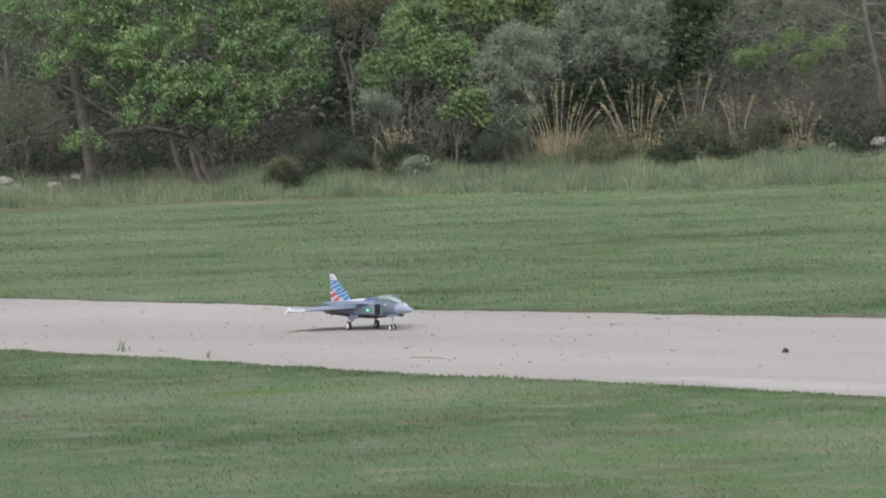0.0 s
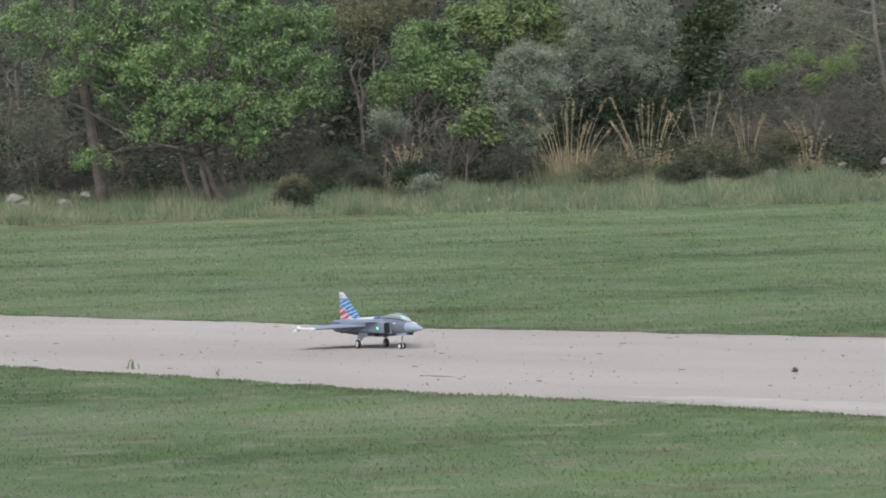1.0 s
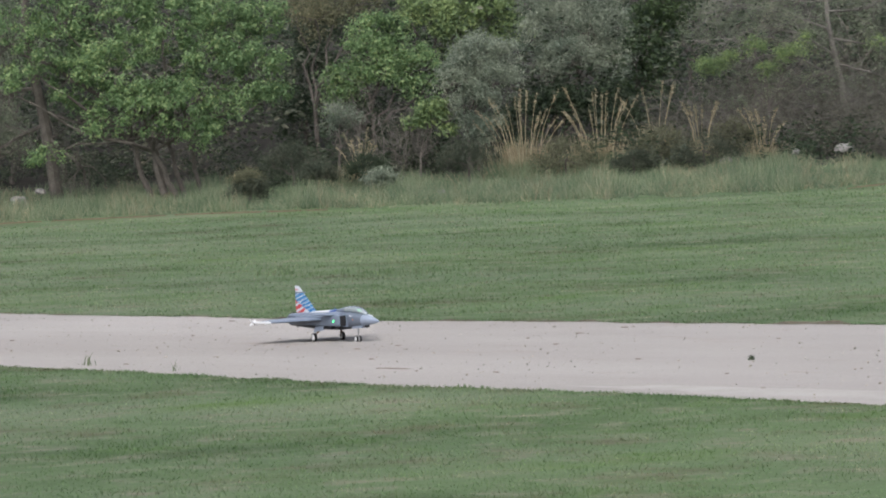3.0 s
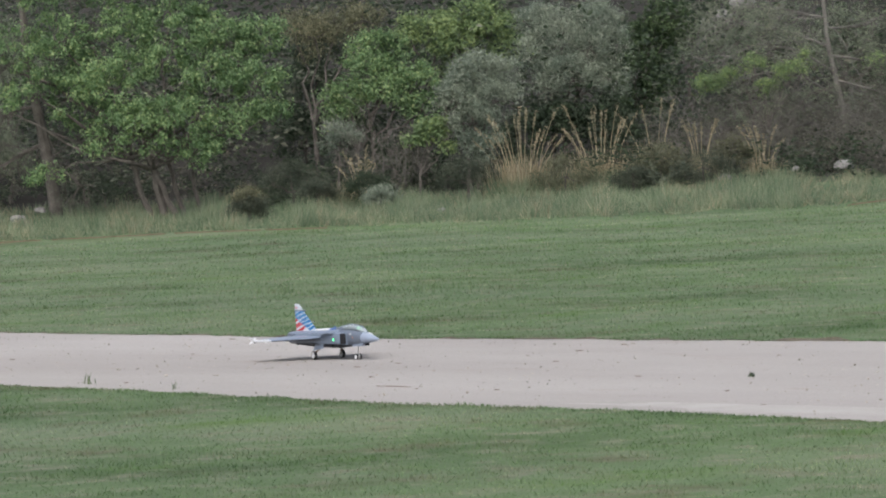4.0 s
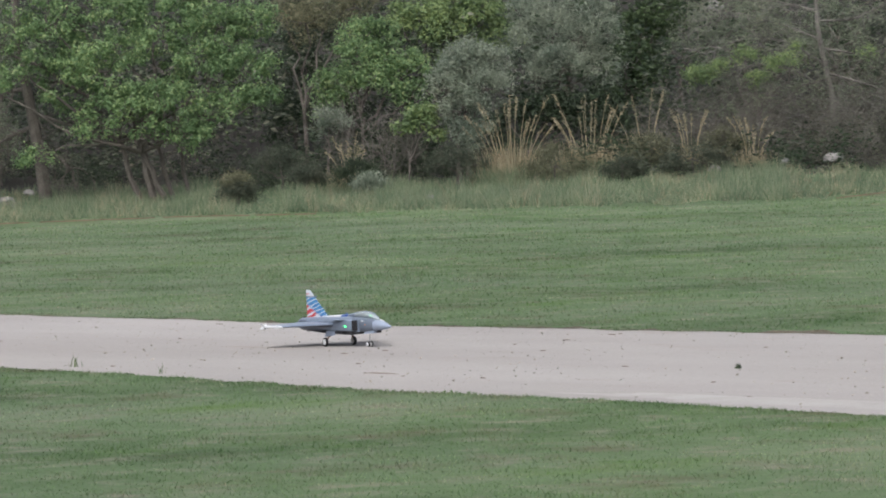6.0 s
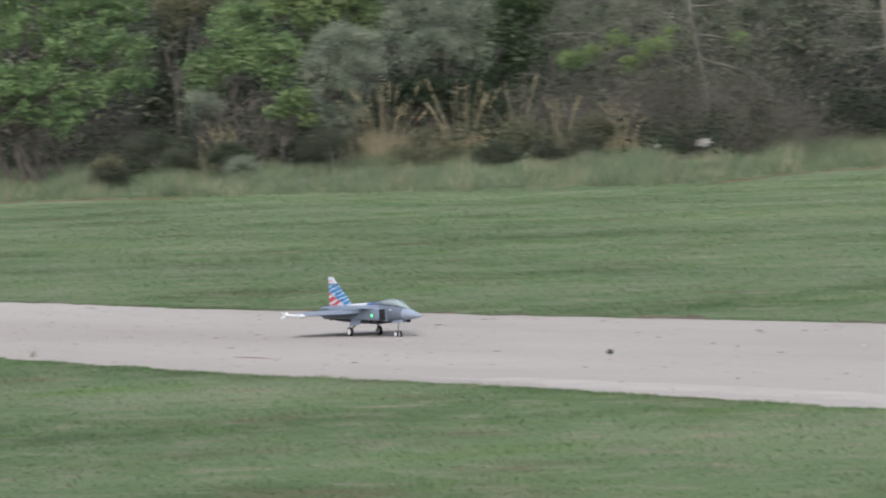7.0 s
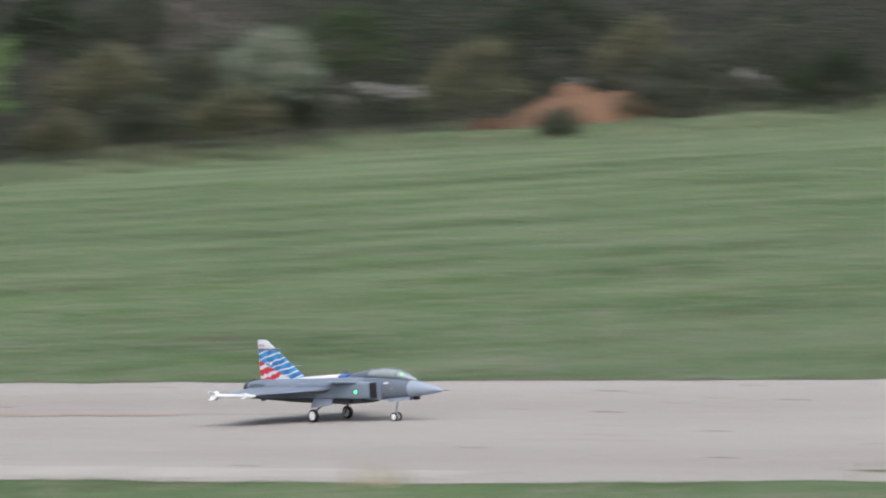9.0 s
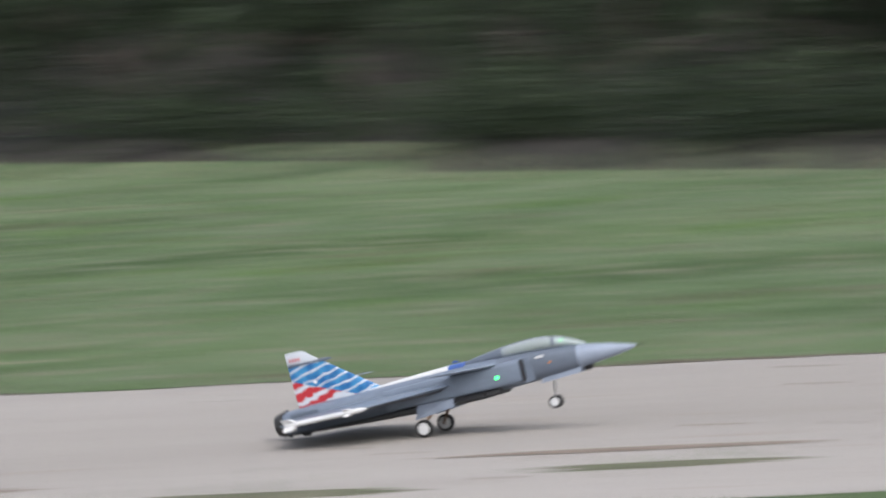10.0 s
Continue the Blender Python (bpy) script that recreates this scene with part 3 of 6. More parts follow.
    leafy_tree("evergreen_shrub", -61.22, 102, "evergreen shrub filling a dark gap, shade in its leaf colour",
               [(-0.05, 0.3, 0.77, 0.53, 0.41, 0.39), (0.32, 0.2, 0.46, 0.44, 0.35, 0.34), (-0.52, 0.3, 1.04, 0.48, 0.37, 0.34), (0.71, 0.1, 0.44, 0.29, 0.26, 0.29)], LEAF_DARK_SHADE, 73, 200, 36, (0.07, 0.035), 0.09, ((0, 0, 0.04),))
    leafy_tree("grey_shrub", -61.76, 100, "small grey-green shrub in the wood's edge",
               [(0.04, 0.0, 1.26, 0.27, 0.21, 0.21), (0.24, 0.0, 1.16, 0.23, 0.18, 0.17), (-0.09, 0.0, 1.08, 0.21, 0.17, 0.17)], LEAF_OLIVE, 171, 60, 50, (0.045, 0.013), 0.06, ((0, 0, 0.03),))
    leafy_tree("grey_shrub", -60.52, 97, "feathery dark grey-green shrub under the olive",
               [(-0.06, 0.0, 0.55, 0.31, 0.26, 0.26), (0.26, 0.0, 0.44, 0.28, 0.22, 0.2), (-0.29, 0.0, 0.43, 0.22, 0.18, 0.18)], LEAF_DULL, 172, 90, 50, (0.05, 0.012), 0.07, ((0, 0, 0.03),))
    leafy_tree("grey_shrub", -62.2, 99, "low feathery grey-brown shrub in deep shade",
               [(-0.06, 0.0, 0.67, 0.33, 0.26, 0.24), (-0.35, 0.0, 0.5, 0.26, 0.21, 0.21), (0.26, 0.0, 0.51, 0.26, 0.21, 0.21)], LEAF_DULL, 173, 90, 50, (0.05, 0.012), 0.07, ((0, 0, 0.03),))
    leafy_tree("bush", -62.63, 97, "small dull green bush in the uncut grass",
               [(-0.01, 0.0, 0.29, 0.28, 0.21, 0.19), (0.18, 0.1, 0.19, 0.19, 0.15, 0.14), (-0.2, 0.0, 0.2, 0.18, 0.14, 0.14)], LEAF_DULL, 80, 90, 46, (0.045, 0.014), 0.06, ((0, 0, 0.02),), category="shrub")
    leafy_tree("bush", -62.65, 97, "small yellow-brown seeding bush in the uncut grass",
               [(0.0, 0.0, 0.47, 0.15, 0.11, 0.1), (0.1, 0.1, 0.42, 0.1, 0.08, 0.07), (-0.1, 0.0, 0.43, 0.1, 0.08, 0.07)], LEAF_TAN, 86, 76, 46, (0.045, 0.014), 0.06, ((0, 0, 0.02),), category="shrub")
    leafy_tree("bush", -61.49, 97.5, "small dark green bush in the uncut grass",
               [(0.01, 0.0, 0.43, 0.3, 0.23, 0.21), (0.21, 0.1, 0.33, 0.21, 0.16, 0.15), (-0.2, 0.0, 0.34, 0.19, 0.15, 0.15)], LEAF_DARK_SHADE, 81, 92, 46, (0.045, 0.014), 0.06, ((0, 0, 0.02),), category="shrub")
    leafy_tree("bush", -61.37, 97, "small grey-green bush in the uncut grass",
               [(0.0, 0.0, 0.27, 0.2, 0.15, 0.14), (0.14, 0.1, 0.2, 0.14, 0.11, 0.1), (-0.14, 0.0, 0.21, 0.13, 0.1, 0.1)], LEAF_OLIVE, 82, 82, 46, (0.045, 0.014), 0.06, ((0, 0, 0.02),), category="shrub")
    leafy_tree("bush", -61.98, 98, "small grey-green bush in the uncut grass",
               [(0.01, 0.0, 0.39, 0.28, 0.21, 0.2), (0.2, 0.1, 0.3, 0.2, 0.15, 0.14), (-0.19, 0.0, 0.31, 0.18, 0.14, 0.14)], LEAF_DULL, 83, 90, 46, (0.045, 0.014), 0.06, ((0, 0, 0.02),), category="shrub")
    leafy_tree("bush", -58.67, 97, "rounded olive-brown heath bush beside plume grass",
               [(0.04, 0.0, 0.5, 0.39, 0.3, 0.27), (0.3, 0.1, 0.36, 0.27, 0.21, 0.19), (-0.24, 0.0, 0.37, 0.25, 0.2, 0.19)], LEAF_HEATH, 84, 102, 46, (0.045, 0.014), 0.06, ((0, 0, 0.02),), category="shrub")
    leafy_tree("bush", -58.26, 96.5, "rounded dull green bush beside plume grass",
               [(0.02, 0.0, 0.32, 0.44, 0.34, 0.31), (0.32, 0.1, 0.17, 0.31, 0.24, 0.22), (-0.29, 0.0, 0.18, 0.29, 0.23, 0.22)], LEAF_DULL, 85, 108, 46, (0.045, 0.014), 0.06, ((0, 0, 0.02),), category="shrub")
    leafy_tree("bush", -57.97, 98, "rounded olive-brown heath bush at the wood's edge",
               [(0.05, 0.0, 0.51, 0.39, 0.3, 0.27), (0.32, 0.1, 0.38, 0.27, 0.21, 0.2), (-0.23, 0.0, 0.39, 0.25, 0.2, 0.2)], LEAF_HEATH, 87, 102, 46, (0.045, 0.014), 0.06, ((0, 0, 0.02),), category="shrub")
    leafy_tree("bush", -58.94, 96, "low dull green bush under plume grass",
               [(0.02, 0.0, 0.25, 0.27, 0.21, 0.19), (0.2, 0.1, 0.16, 0.19, 0.15, 0.14), (-0.18, 0.0, 0.17, 0.18, 0.14, 0.14)], LEAF_DULL, 88, 90, 46, (0.045, 0.014), 0.06, ((0, 0, 0.02),), category="shrub")
    leafy_tree("bush", -59.59, 96.5, "low olive-green mound of grass under the plumes",
               [(0.02, 0.0, 0.36, 0.5, 0.39, 0.35), (0.36, 0.1, 0.19, 0.35, 0.27, 0.25), (-0.34, 0.0, 0.2, 0.33, 0.26, 0.25)], LEAF_HEATH, 89, 115, 46, (0.045, 0.014), 0.06, ((0, 0, 0.02),), category="shrub")
    limbed_tree("dead_pine", -56.86, 99.5, "half-dead grey pine with bare drooping branches",
                [(0.05, 0.0, -0.05), (-0.04, 0.0, 0.56), (-0.07, 0.0, 1.13), (-0.17, 0.0, 1.7), (-0.26, 0.0, 2.27), (-0.29, 0.0, 2.93)], 0.075, [(0.28, ((-0.43, -0.4, 1.1), (-0.98, -0.7, 1.27), (-1.54, -0.8, 1.25))), (0.2, ((-0.54, -0.4, 0.87), (-1.19, -0.6, 0.81), (-1.66, -0.7, 0.88))), (0.45, ((-0.68, -0.3, 1.63), (-1.33, -0.5, 1.76), (-1.9, -0.6, 1.55))), (0.55, ((0.43, -0.3, 1.38), (0.98, -0.5, 1.16))), (0.6, ((-0.75, -0.2, 2.1), (-1.4, -0.4, 2.23), (-2.07, -0.5, 1.98))), (0.7, ((0.36, 0, 1.86), (1.02, 0.2, 1.92))), (0.75, ((-0.84, 0.2, 2.39), (-1.58, 0.3, 2.62), (-2.35, 0.3, 2.38))), (0.85, ((0.3, 0.2, 2.43), (0.88, 0.3, 2.68))), (0.9, ((-0.91, 0.2, 2.78), (-1.75, 0.3, 2.92))), (0.35, ((0.59, -0.3, 0.81), (1.03, -0.4, 0.41)))], TWIG, (LEAF_GREYPINE, 0.6, 12), 22, 0.62)
    leafy_tree("lime_shrub", -57.59, 98.4, "grey pine bough with yellow-green needle tufts",
               [(-0.25, 0.0, 1.92, 0.21, 0.16, 0.15), (0.4, -0.1, 1.77, 0.3, 0.2, 0.15), (-0.98, 0.0, 1.63, 0.25, 0.18, 0.15), (-0.64, 0.0, 1.75, 0.17, 0.13, 0.11), (0.65, 0.0, 2.01, 0.13, 0.1, 0.09), (1.83, 0.0, 1.85, 0.19, 0.15, 0.13), (-0.08, 0.0, 1.53, 0.23, 0.15, 0.11)], LEAF_LIME, 123, 130, 40, (0.06, 0.014), 0.06, ((0, 0, 0.02),))
    thicket(-58.29, 99, "tangle of grey bare branches with scant leaves", 1.5, 1.1, 21)
    thicket(-57.8, 98.5, "tangle of grey bare branches with scant leaves", 1.6, 1.2, 23)
    thicket(-57.32, 98, "brown leafless thicket at the wood's edge", 1.3, 1.2, 24)
    thicket(-56.88, 98, "brown leafless thicket at the wood's edge", 1.2, 1.1, 27)
    thicket(-56.51, 99, "brown leafless thicket at the wood's edge", 1.5, 1.2, 28)
    thicket(-61.22, 100, "tangle of thin grey branches under the leafy trees", 1.6, 0.8, 29)
    leafy_tree("scrub_pine", -58.35, 106, "thin grey-green pine behind the bare branches",
               [(0.16, 0.0, 1.35, 0.56, 0.44, 0.42), (-0.2, 0.0, 1.13, 0.42, 0.33, 0.3), (0.5, 0.0, 1.12, 0.42, 0.33, 0.3), (0.18, 0.0, 1.71, 0.42, 0.33, 0.3)], LEAF_GREYPINE, 301, 150, 50, (0.06, 0.011), 0.13, ((0, 0, 0.05),))
    leafy_tree("scrub_pine", -57.75, 107, "thin grey-green pine behind the bare branches",
               [(0.16, 0.0, 1.14, 0.65, 0.48, 0.43), (-0.26, 0.0, 0.92, 0.49, 0.36, 0.3), (0.55, 0.0, 0.9, 0.49, 0.36, 0.3), (0.18, 0.0, 1.5, 0.49, 0.36, 0.3)], LEAF_GREYPINE, 302, 150, 50, (0.06, 0.011), 0.13, ((0, 0, 0.05),))
    leafy_tree("scrub_pine", -56.88, 106, "thin grey-green pine behind the bare branches",
               [(0.13, 0.0, 1.03, 0.72, 0.58, 0.56), (-0.33, 0.0, 0.74, 0.54, 0.43, 0.4), (0.57, 0.0, 0.73, 0.54, 0.43, 0.4), (0.16, 0.0, 1.51, 0.54, 0.43, 0.4)], LEAF_GREYPINE, 303, 150, 50, (0.06, 0.011), 0.13, ((0, 0, 0.05),))
    leafy_tree("scrub_pine", -57.75, 104, "grey-brown leafless scrub at the wood's edge",
               [(0.08, 0.0, 0.33, 0.87, 0.58, 0.41), (-0.47, 0.0, 0.12, 0.65, 0.43, 0.3), (0.61, 0.0, 0.09, 0.65, 0.43, 0.3), (0.1, 0.0, 0.68, 0.65, 0.43, 0.3)], LEAF_DRY, 304, 150, 50, (0.06, 0.011), 0.13, ((0, 0, 0.05),))
    leafy_tree("scrub_pine", -56.88, 103, "grey-brown leafless scrub at the wood's edge",
               [(0.06, 0.0, 0.34, 0.86, 0.6, 0.48), (-0.49, 0.0, 0.1, 0.64, 0.44, 0.34), (0.58, 0.0, 0.08, 0.64, 0.44, 0.34), (0.08, 0.0, 0.75, 0.64, 0.44, 0.34)], LEAF_DRY, 305, 150, 50, (0.06, 0.011), 0.13, ((0, 0, 0.05),))
    leafy_tree("scrub_pine", -64.9, 108, "thin grey-green pine behind the leafy tree",
               [(0.13, 0.0, 2.56, 0.57, 0.55, 0.65), (-0.25, 0.0, 2.21, 0.43, 0.4, 0.46), (0.47, 0.0, 2.22, 0.43, 0.4, 0.46), (0.16, 0.0, 3.11, 0.43, 0.4, 0.46)], LEAF_GREYPINE, 306, 150, 50, (0.06, 0.011), 0.13, ((0, 0, 0.05),))
    leafy_tree("scrub_pine", -65.12, 106, "thin grey-green pine scrub behind the rocks",
               [(0.05, 0.0, 1.04, 0.64, 0.48, 0.42), (-0.37, 0.0, 0.82, 0.48, 0.35, 0.3), (0.43, 0.0, 0.81, 0.48, 0.35, 0.3), (0.07, 0.0, 1.4, 0.48, 0.35, 0.3)], LEAF_GREYPINE, 307, 150, 50, (0.06, 0.011), 0.13, ((0, 0, 0.05),))
    thicket(-56.59, 100, "brown leafless thicket at the wood's edge", 1.5, 1.2, 31)
    thicket(-56.05, 103, "brown leafless thicket at the wood's edge", 1.2, 1.0, 32)
    limbed_tree("bleached_tree", -55.02, 104, "pale bleached pine with a bent trunk and spreading thin branches",
                [(0.02, 0.0, -0.05), (-0.09, 0.0, 1.23), (-0.22, 0.0, 1.78), (-0.25, 0.0, 2.42), (-0.25, 0.0, 3.01), (-0.39, 0.0, 3.51), (-0.51, 0.0, 4.11)], 0.07, [(0.18, ((0.34, -0.2, 1.11), (0.88, -0.3, 1.23))), (0.45, ((0.38, -0.2, 2.09), (0.98, -0.3, 2.26), (1.68, -0.4, 2.62))), (0.5, ((-0.78, -0.2, 2.44), (-1.3, -0.3, 2.96))), (0.6, ((0.32, -0.2, 2.88), (1.11, -0.3, 3.04))), (0.65, ((-0.75, -0.2, 3.23), (-1.43, 0, 3.46))), (0.75, ((0.24, -0.1, 3.38), (0.85, 0, 3.65))), (0.35, ((-0.72, 0.2, 1.75), (-1.21, 0.3, 1.97))), (0.4, ((0.27, -0.3, 1.7), (0.86, -0.4, 1.77))), (0.85, ((-0.92, 0, 3.73), (-1.41, 0.1, 3.95)))], GREY_WOOD, (LEAF_GREYPINE, 0.5, 8), 25, 0.5)
    limbed_tree("pine_tree", -53.14, 108, "tall bare pine trunk standing in deep shade",
                [(0.13, 0.0, -0.05), (0.03, 0.0, 1.73), (-0.06, 0.0, 2.45), (-0.14, 0.0, 3.27), (-0.19, 0.0, 3.99)], 0.12, [(0.6, ((0.57, -0.2, 2.78), (1.13, -0.3, 2.8))), (0.5, ((-0.36, -0.1, 2.41), (-0.77, 0, 2.58))), (0.75, ((-0.54, -0.1, 3.08), (-1.06, 0, 2.9))), (0.85, ((0.3, 0, 3.46), (0.92, 0, 3.63)))], TRUNK_PINE, (LEAF_GREYPINE, 0.3, 7), 26, 0.45)
    leafy_tree("evergreen_shrub", -54.2, 107, "mid-green leafy shrub behind the bleached tree",
               [(0.08, 0.0, 2.02, 0.61, 0.48, 0.46), (0.7, 0.0, 2.29, 0.61, 0.5, 0.51), (0.87, -0.1, 1.68, 0.56, 0.43, 0.41), (-0.55, 0.0, 1.64, 0.61, 0.46, 0.41), (-0.19, 0.2, 2.74, 0.61, 0.48, 0.46), (0.53, 0.2, 2.91, 0.61, 0.46, 0.41), (-1.17, 0.0, 1.36, 0.51, 0.41, 0.41), (1.13, 0.2, 2.88, 0.41, 0.37, 0.41)], LEAF_MID, 19, 330, 44, (0.078, 0.04), 0.09, ((0, 0, 0.06),))
    # dark leaves again painting the shade of a gap
    leafy_tree("evergreen_shrub", -53.98, 105, "green shrub in a dark gap, shade in its leaf colour",
               [(0.03, 0.0, 1.18, 0.6, 0.43, 0.35), (-0.67, 0.0, 1.01, 0.5, 0.38, 0.35), (0.73, 0.0, 1.15, 0.45, 0.38, 0.4)], LEAF_DARK_SHADE, 74, 160, 40, (0.07, 0.035), 0.09, ((0, 0, 0.04),))
    leafy_tree("grey_shrub", -53.04, 105, "dark grey-green bush under the pine",
               [(0.0, 0.0, 1.26, 0.5, 0.41, 0.42), (-0.51, 0.0, 0.99, 0.4, 0.31, 0.3), (0.49, 0.0, 0.99, 0.4, 0.32, 0.32), (0.17, 0.0, 1.61, 0.35, 0.29, 0.3)], LEAF_DULL, 75, 170, 46, (0.055, 0.02), 0.08, ((0, 0, 0.04),))
    leafy_tree("evergreen_shrub", -56.26, 106, "dull green scrub behind the brown thicket",
               [(-0.13, 0.0, 1.81, 0.7, 0.59, 0.6), (0.75, 0.0, 1.36, 0.7, 0.57, 0.55), (-0.57, 0.0, 1.12, 0.6, 0.48, 0.45), (0.9, 0.0, 2.36, 0.6, 0.5, 0.5), (-1.13, 0.0, 1.95, 0.6, 0.54, 0.6)], LEAF_DULL, 76, 240, 44, (0.06, 0.02), 0.1, ((0, 0, 0.05),))
    leafy_tree("bush", -53.59, 102, "small pale bush in the uncut grass",
               [(0.01, 0.0, 0.92, 0.29, 0.21, 0.17), (0.22, 0.1, 0.85, 0.2, 0.14, 0.12), (-0.19, 0.0, 0.86, 0.19, 0.14, 0.12)], LEAF_TAN, 91, 90, 46, (0.045, 0.014), 0.06, ((0, 0, 0.02),), category="shrub")
    leafy_tree("bush", -53.09, 102, "low pale green bush in the uncut grass",
               [(0.02, 0.0, 0.75, 0.41, 0.29, 0.24), (0.3, 0.1, 0.66, 0.28, 0.2, 0.16), (-0.27, 0.0, 0.66, 0.26, 0.19, 0.16)], LEAF_OLIVE, 92, 102, 46, (0.045, 0.014), 0.06, ((0, 0, 0.02),), category="shrub")
    leafy_tree("carob_tree", -50.48, 107, "broad bright-green leafy tree, low over the field border",
               [(-2.15, 0.0, 1.74, 0.76, 0.62, 0.61), (-2.67, -0.3, 1.41, 0.56, 0.43, 0.41), (-1.57, -0.4, 1.1, 0.66, 0.48, 0.41), (-3.28, -0.2, 1.44, 0.36, 0.29, 0.28), (-1.5, 0.2, 2.62, 1.01, 0.82, 0.81), (-0.28, 0.1, 2.76, 1.12, 0.87, 0.81), (-0.53, -0.4, 1.66, 1.01, 0.75, 0.66), (0.15, -0.6, 1.17, 0.81, 0.55, 0.41), (0.81, -0.2, 2.1, 1.01, 0.78, 0.71), (1.48, -0.4, 1.46, 0.81, 0.62, 0.56), (2.12, 0.0, 1.94, 0.71, 0.57, 0.56), (2.34, -0.2, 1.32, 0.56, 0.43, 0.41), (1.15, 0.2, 2.9, 1.01, 0.73, 0.61), (-0.44, 0.4, 3.69, 1.42, 0.91, 0.61), (-1.13, -0.2, 1.89, 0.81, 0.64, 0.61)], LEAF_CAROB, 31, 520, 80, (0.068, 0.037), 0.095, ((-0.2, 0, 0.08), (0.3, 0, 0.07), (0.8, 0.2, 0.06)))
    leafy_tree("evergreen_shrub", -50.48, 108, "dark green shrub under the leafy tree",
               [(-2.03, 0.0, 0.47, 0.61, 0.39, 0.26), (-0.8, 0.0, 0.41, 0.61, 0.39, 0.26), (0.43, 0.0, 0.35, 0.61, 0.39, 0.26), (1.46, 0.0, 0.45, 0.51, 0.35, 0.26)], LEAF_DARK_SHADE, 77, 170, 40, (0.07, 0.035), 0.08, ((0, 0, 0.04),))
    limbed_tree("pine_tree", -47.39, 122, "dark pine in the wood behind rounded bushes",
                [(0.06, 0.0, -0.05), (0.06, 0.0, 1.8), (0.05, 0.0, 2.84), (0.06, 0.0, 3.64)], 0.11, [(0.5, ((-0.56, 0, 2.17), (-1.15, 0, 1.97))), (0.7, ((0.84, 0, 2.45), (1.29, 0, 2.31)))], TRUNK_PINE, (LEAF_GREYPINE, 0.4, 7), 33, 0.5)
    leafy_tree("shrub", -48.15, 113, "grey-green rounded shrub at the wood's edge",
               [(0.09, 0.0, 1.56, 0.75, 0.57, 0.51), (-0.51, 0.0, 1.33, 0.59, 0.44, 0.39), (0.67, 0.0, 1.31, 0.59, 0.44, 0.39), (0.32, 0.0, 1.87, 0.54, 0.39, 0.32)], LEAF_HEATH, 400, 190, 44, (0.07, 0.026), 0.1, ((0, 0, 0.05),), category="shrub")
    leafy_tree("shrub", -48.58, 110, "low olive-brown bush beside the leafy tree",
               [(0.03, 0.0, 0.62, 0.44, 0.33, 0.29), (-0.32, 0.0, 0.5, 0.34, 0.25, 0.22), (0.37, 0.0, 0.48, 0.34, 0.25, 0.22), (0.17, 0.0, 0.8, 0.31, 0.22, 0.18)], LEAF_HEATH, 401, 190, 44, (0.07, 0.026), 0.1, ((0, 0, 0.05),), category="shrub")
    leafy_tree("shrub", -47.39, 116, "dull green rounded shrub at the wood's edge",
               [(0.08, 0.0, 1.43, 0.77, 0.58, 0.53), (-0.53, 0.0, 1.19, 0.61, 0.45, 0.4), (0.68, 0.0, 1.17, 0.61, 0.45, 0.4), (0.32, 0.0, 1.75, 0.55, 0.4, 0.33)], LEAF_DULL, 402, 190, 44, (0.07, 0.026), 0.1, ((0, 0, 0.05),), category="shrub")
    leafy_tree("shrub", -47.82, 112, "low dull green bush at the wood's edge",
               [(0.04, 0.0, 0.89, 0.52, 0.39, 0.34), (-0.37, 0.0, 0.74, 0.41, 0.3, 0.25), (0.45, 0.0, 0.72, 0.41, 0.3, 0.25), (0.2, 0.0, 1.09, 0.37, 0.26, 0.21)], LEAF_DULL, 403, 190, 44, (0.07, 0.026), 0.1, ((0, 0, 0.05),), category="shrub")
    leafy_tree("shrub", -46.63, 119, "grey-green rounded shrub at the wood's edge",
               [(0.1, 0.0, 1.69, 0.87, 0.68, 0.63), (-0.6, 0.0, 1.4, 0.68, 0.52, 0.47), (0.76, 0.0, 1.38, 0.68, 0.52, 0.47), (0.36, 0.0, 2.07, 0.62, 0.46, 0.4)], LEAF_OLIVE, 404, 190, 44, (0.07, 0.026), 0.1, ((0, 0, 0.05),), category="shrub")
    leafy_tree("shrub", -46.9, 115, "low olive-brown bush at the wood's edge",
               [(0.05, 0.0, 0.95, 0.61, 0.43, 0.35), (-0.43, 0.0, 0.8, 0.48, 0.33, 0.26), (0.52, 0.0, 0.77, 0.48, 0.33, 0.26), (0.23, 0.0, 1.16, 0.44, 0.29, 0.22)], LEAF_HEATH, 405, 190, 44, (0.07, 0.026), 0.1, ((0, 0, 0.05),), category="shrub")
    leafy_tree("shrub", -47.93, 122, "dull green shrub higher in the wood",
               [(0.14, 0.0, 2.15, 0.97, 0.69, 0.56), (-0.63, 0.0, 1.91, 0.76, 0.53, 0.42), (0.89, 0.0, 1.87, 0.76, 0.53, 0.42), (0.44, 0.0, 2.48, 0.69, 0.47, 0.35)], LEAF_DULL, 406, 190, 44, (0.07, 0.026), 0.1, ((0, 0, 0.05),), category="shrub")
    leafy_tree("shrub", -48.74, 118, "dark green shrub higher in the wood",
               [(0.13, 0.0, 2.06, 0.63, 0.52, 0.54), (-0.37, 0.0, 1.81, 0.49, 0.4, 0.4), (0.61, 0.0, 1.8, 0.49, 0.4, 0.4), (0.33, 0.0, 2.38, 0.45, 0.35, 0.34)], LEAF_DARK_SHADE, 407, 190, 44, (0.07, 0.026), 0.1, ((0, 0, 0.05),), category="shrub")
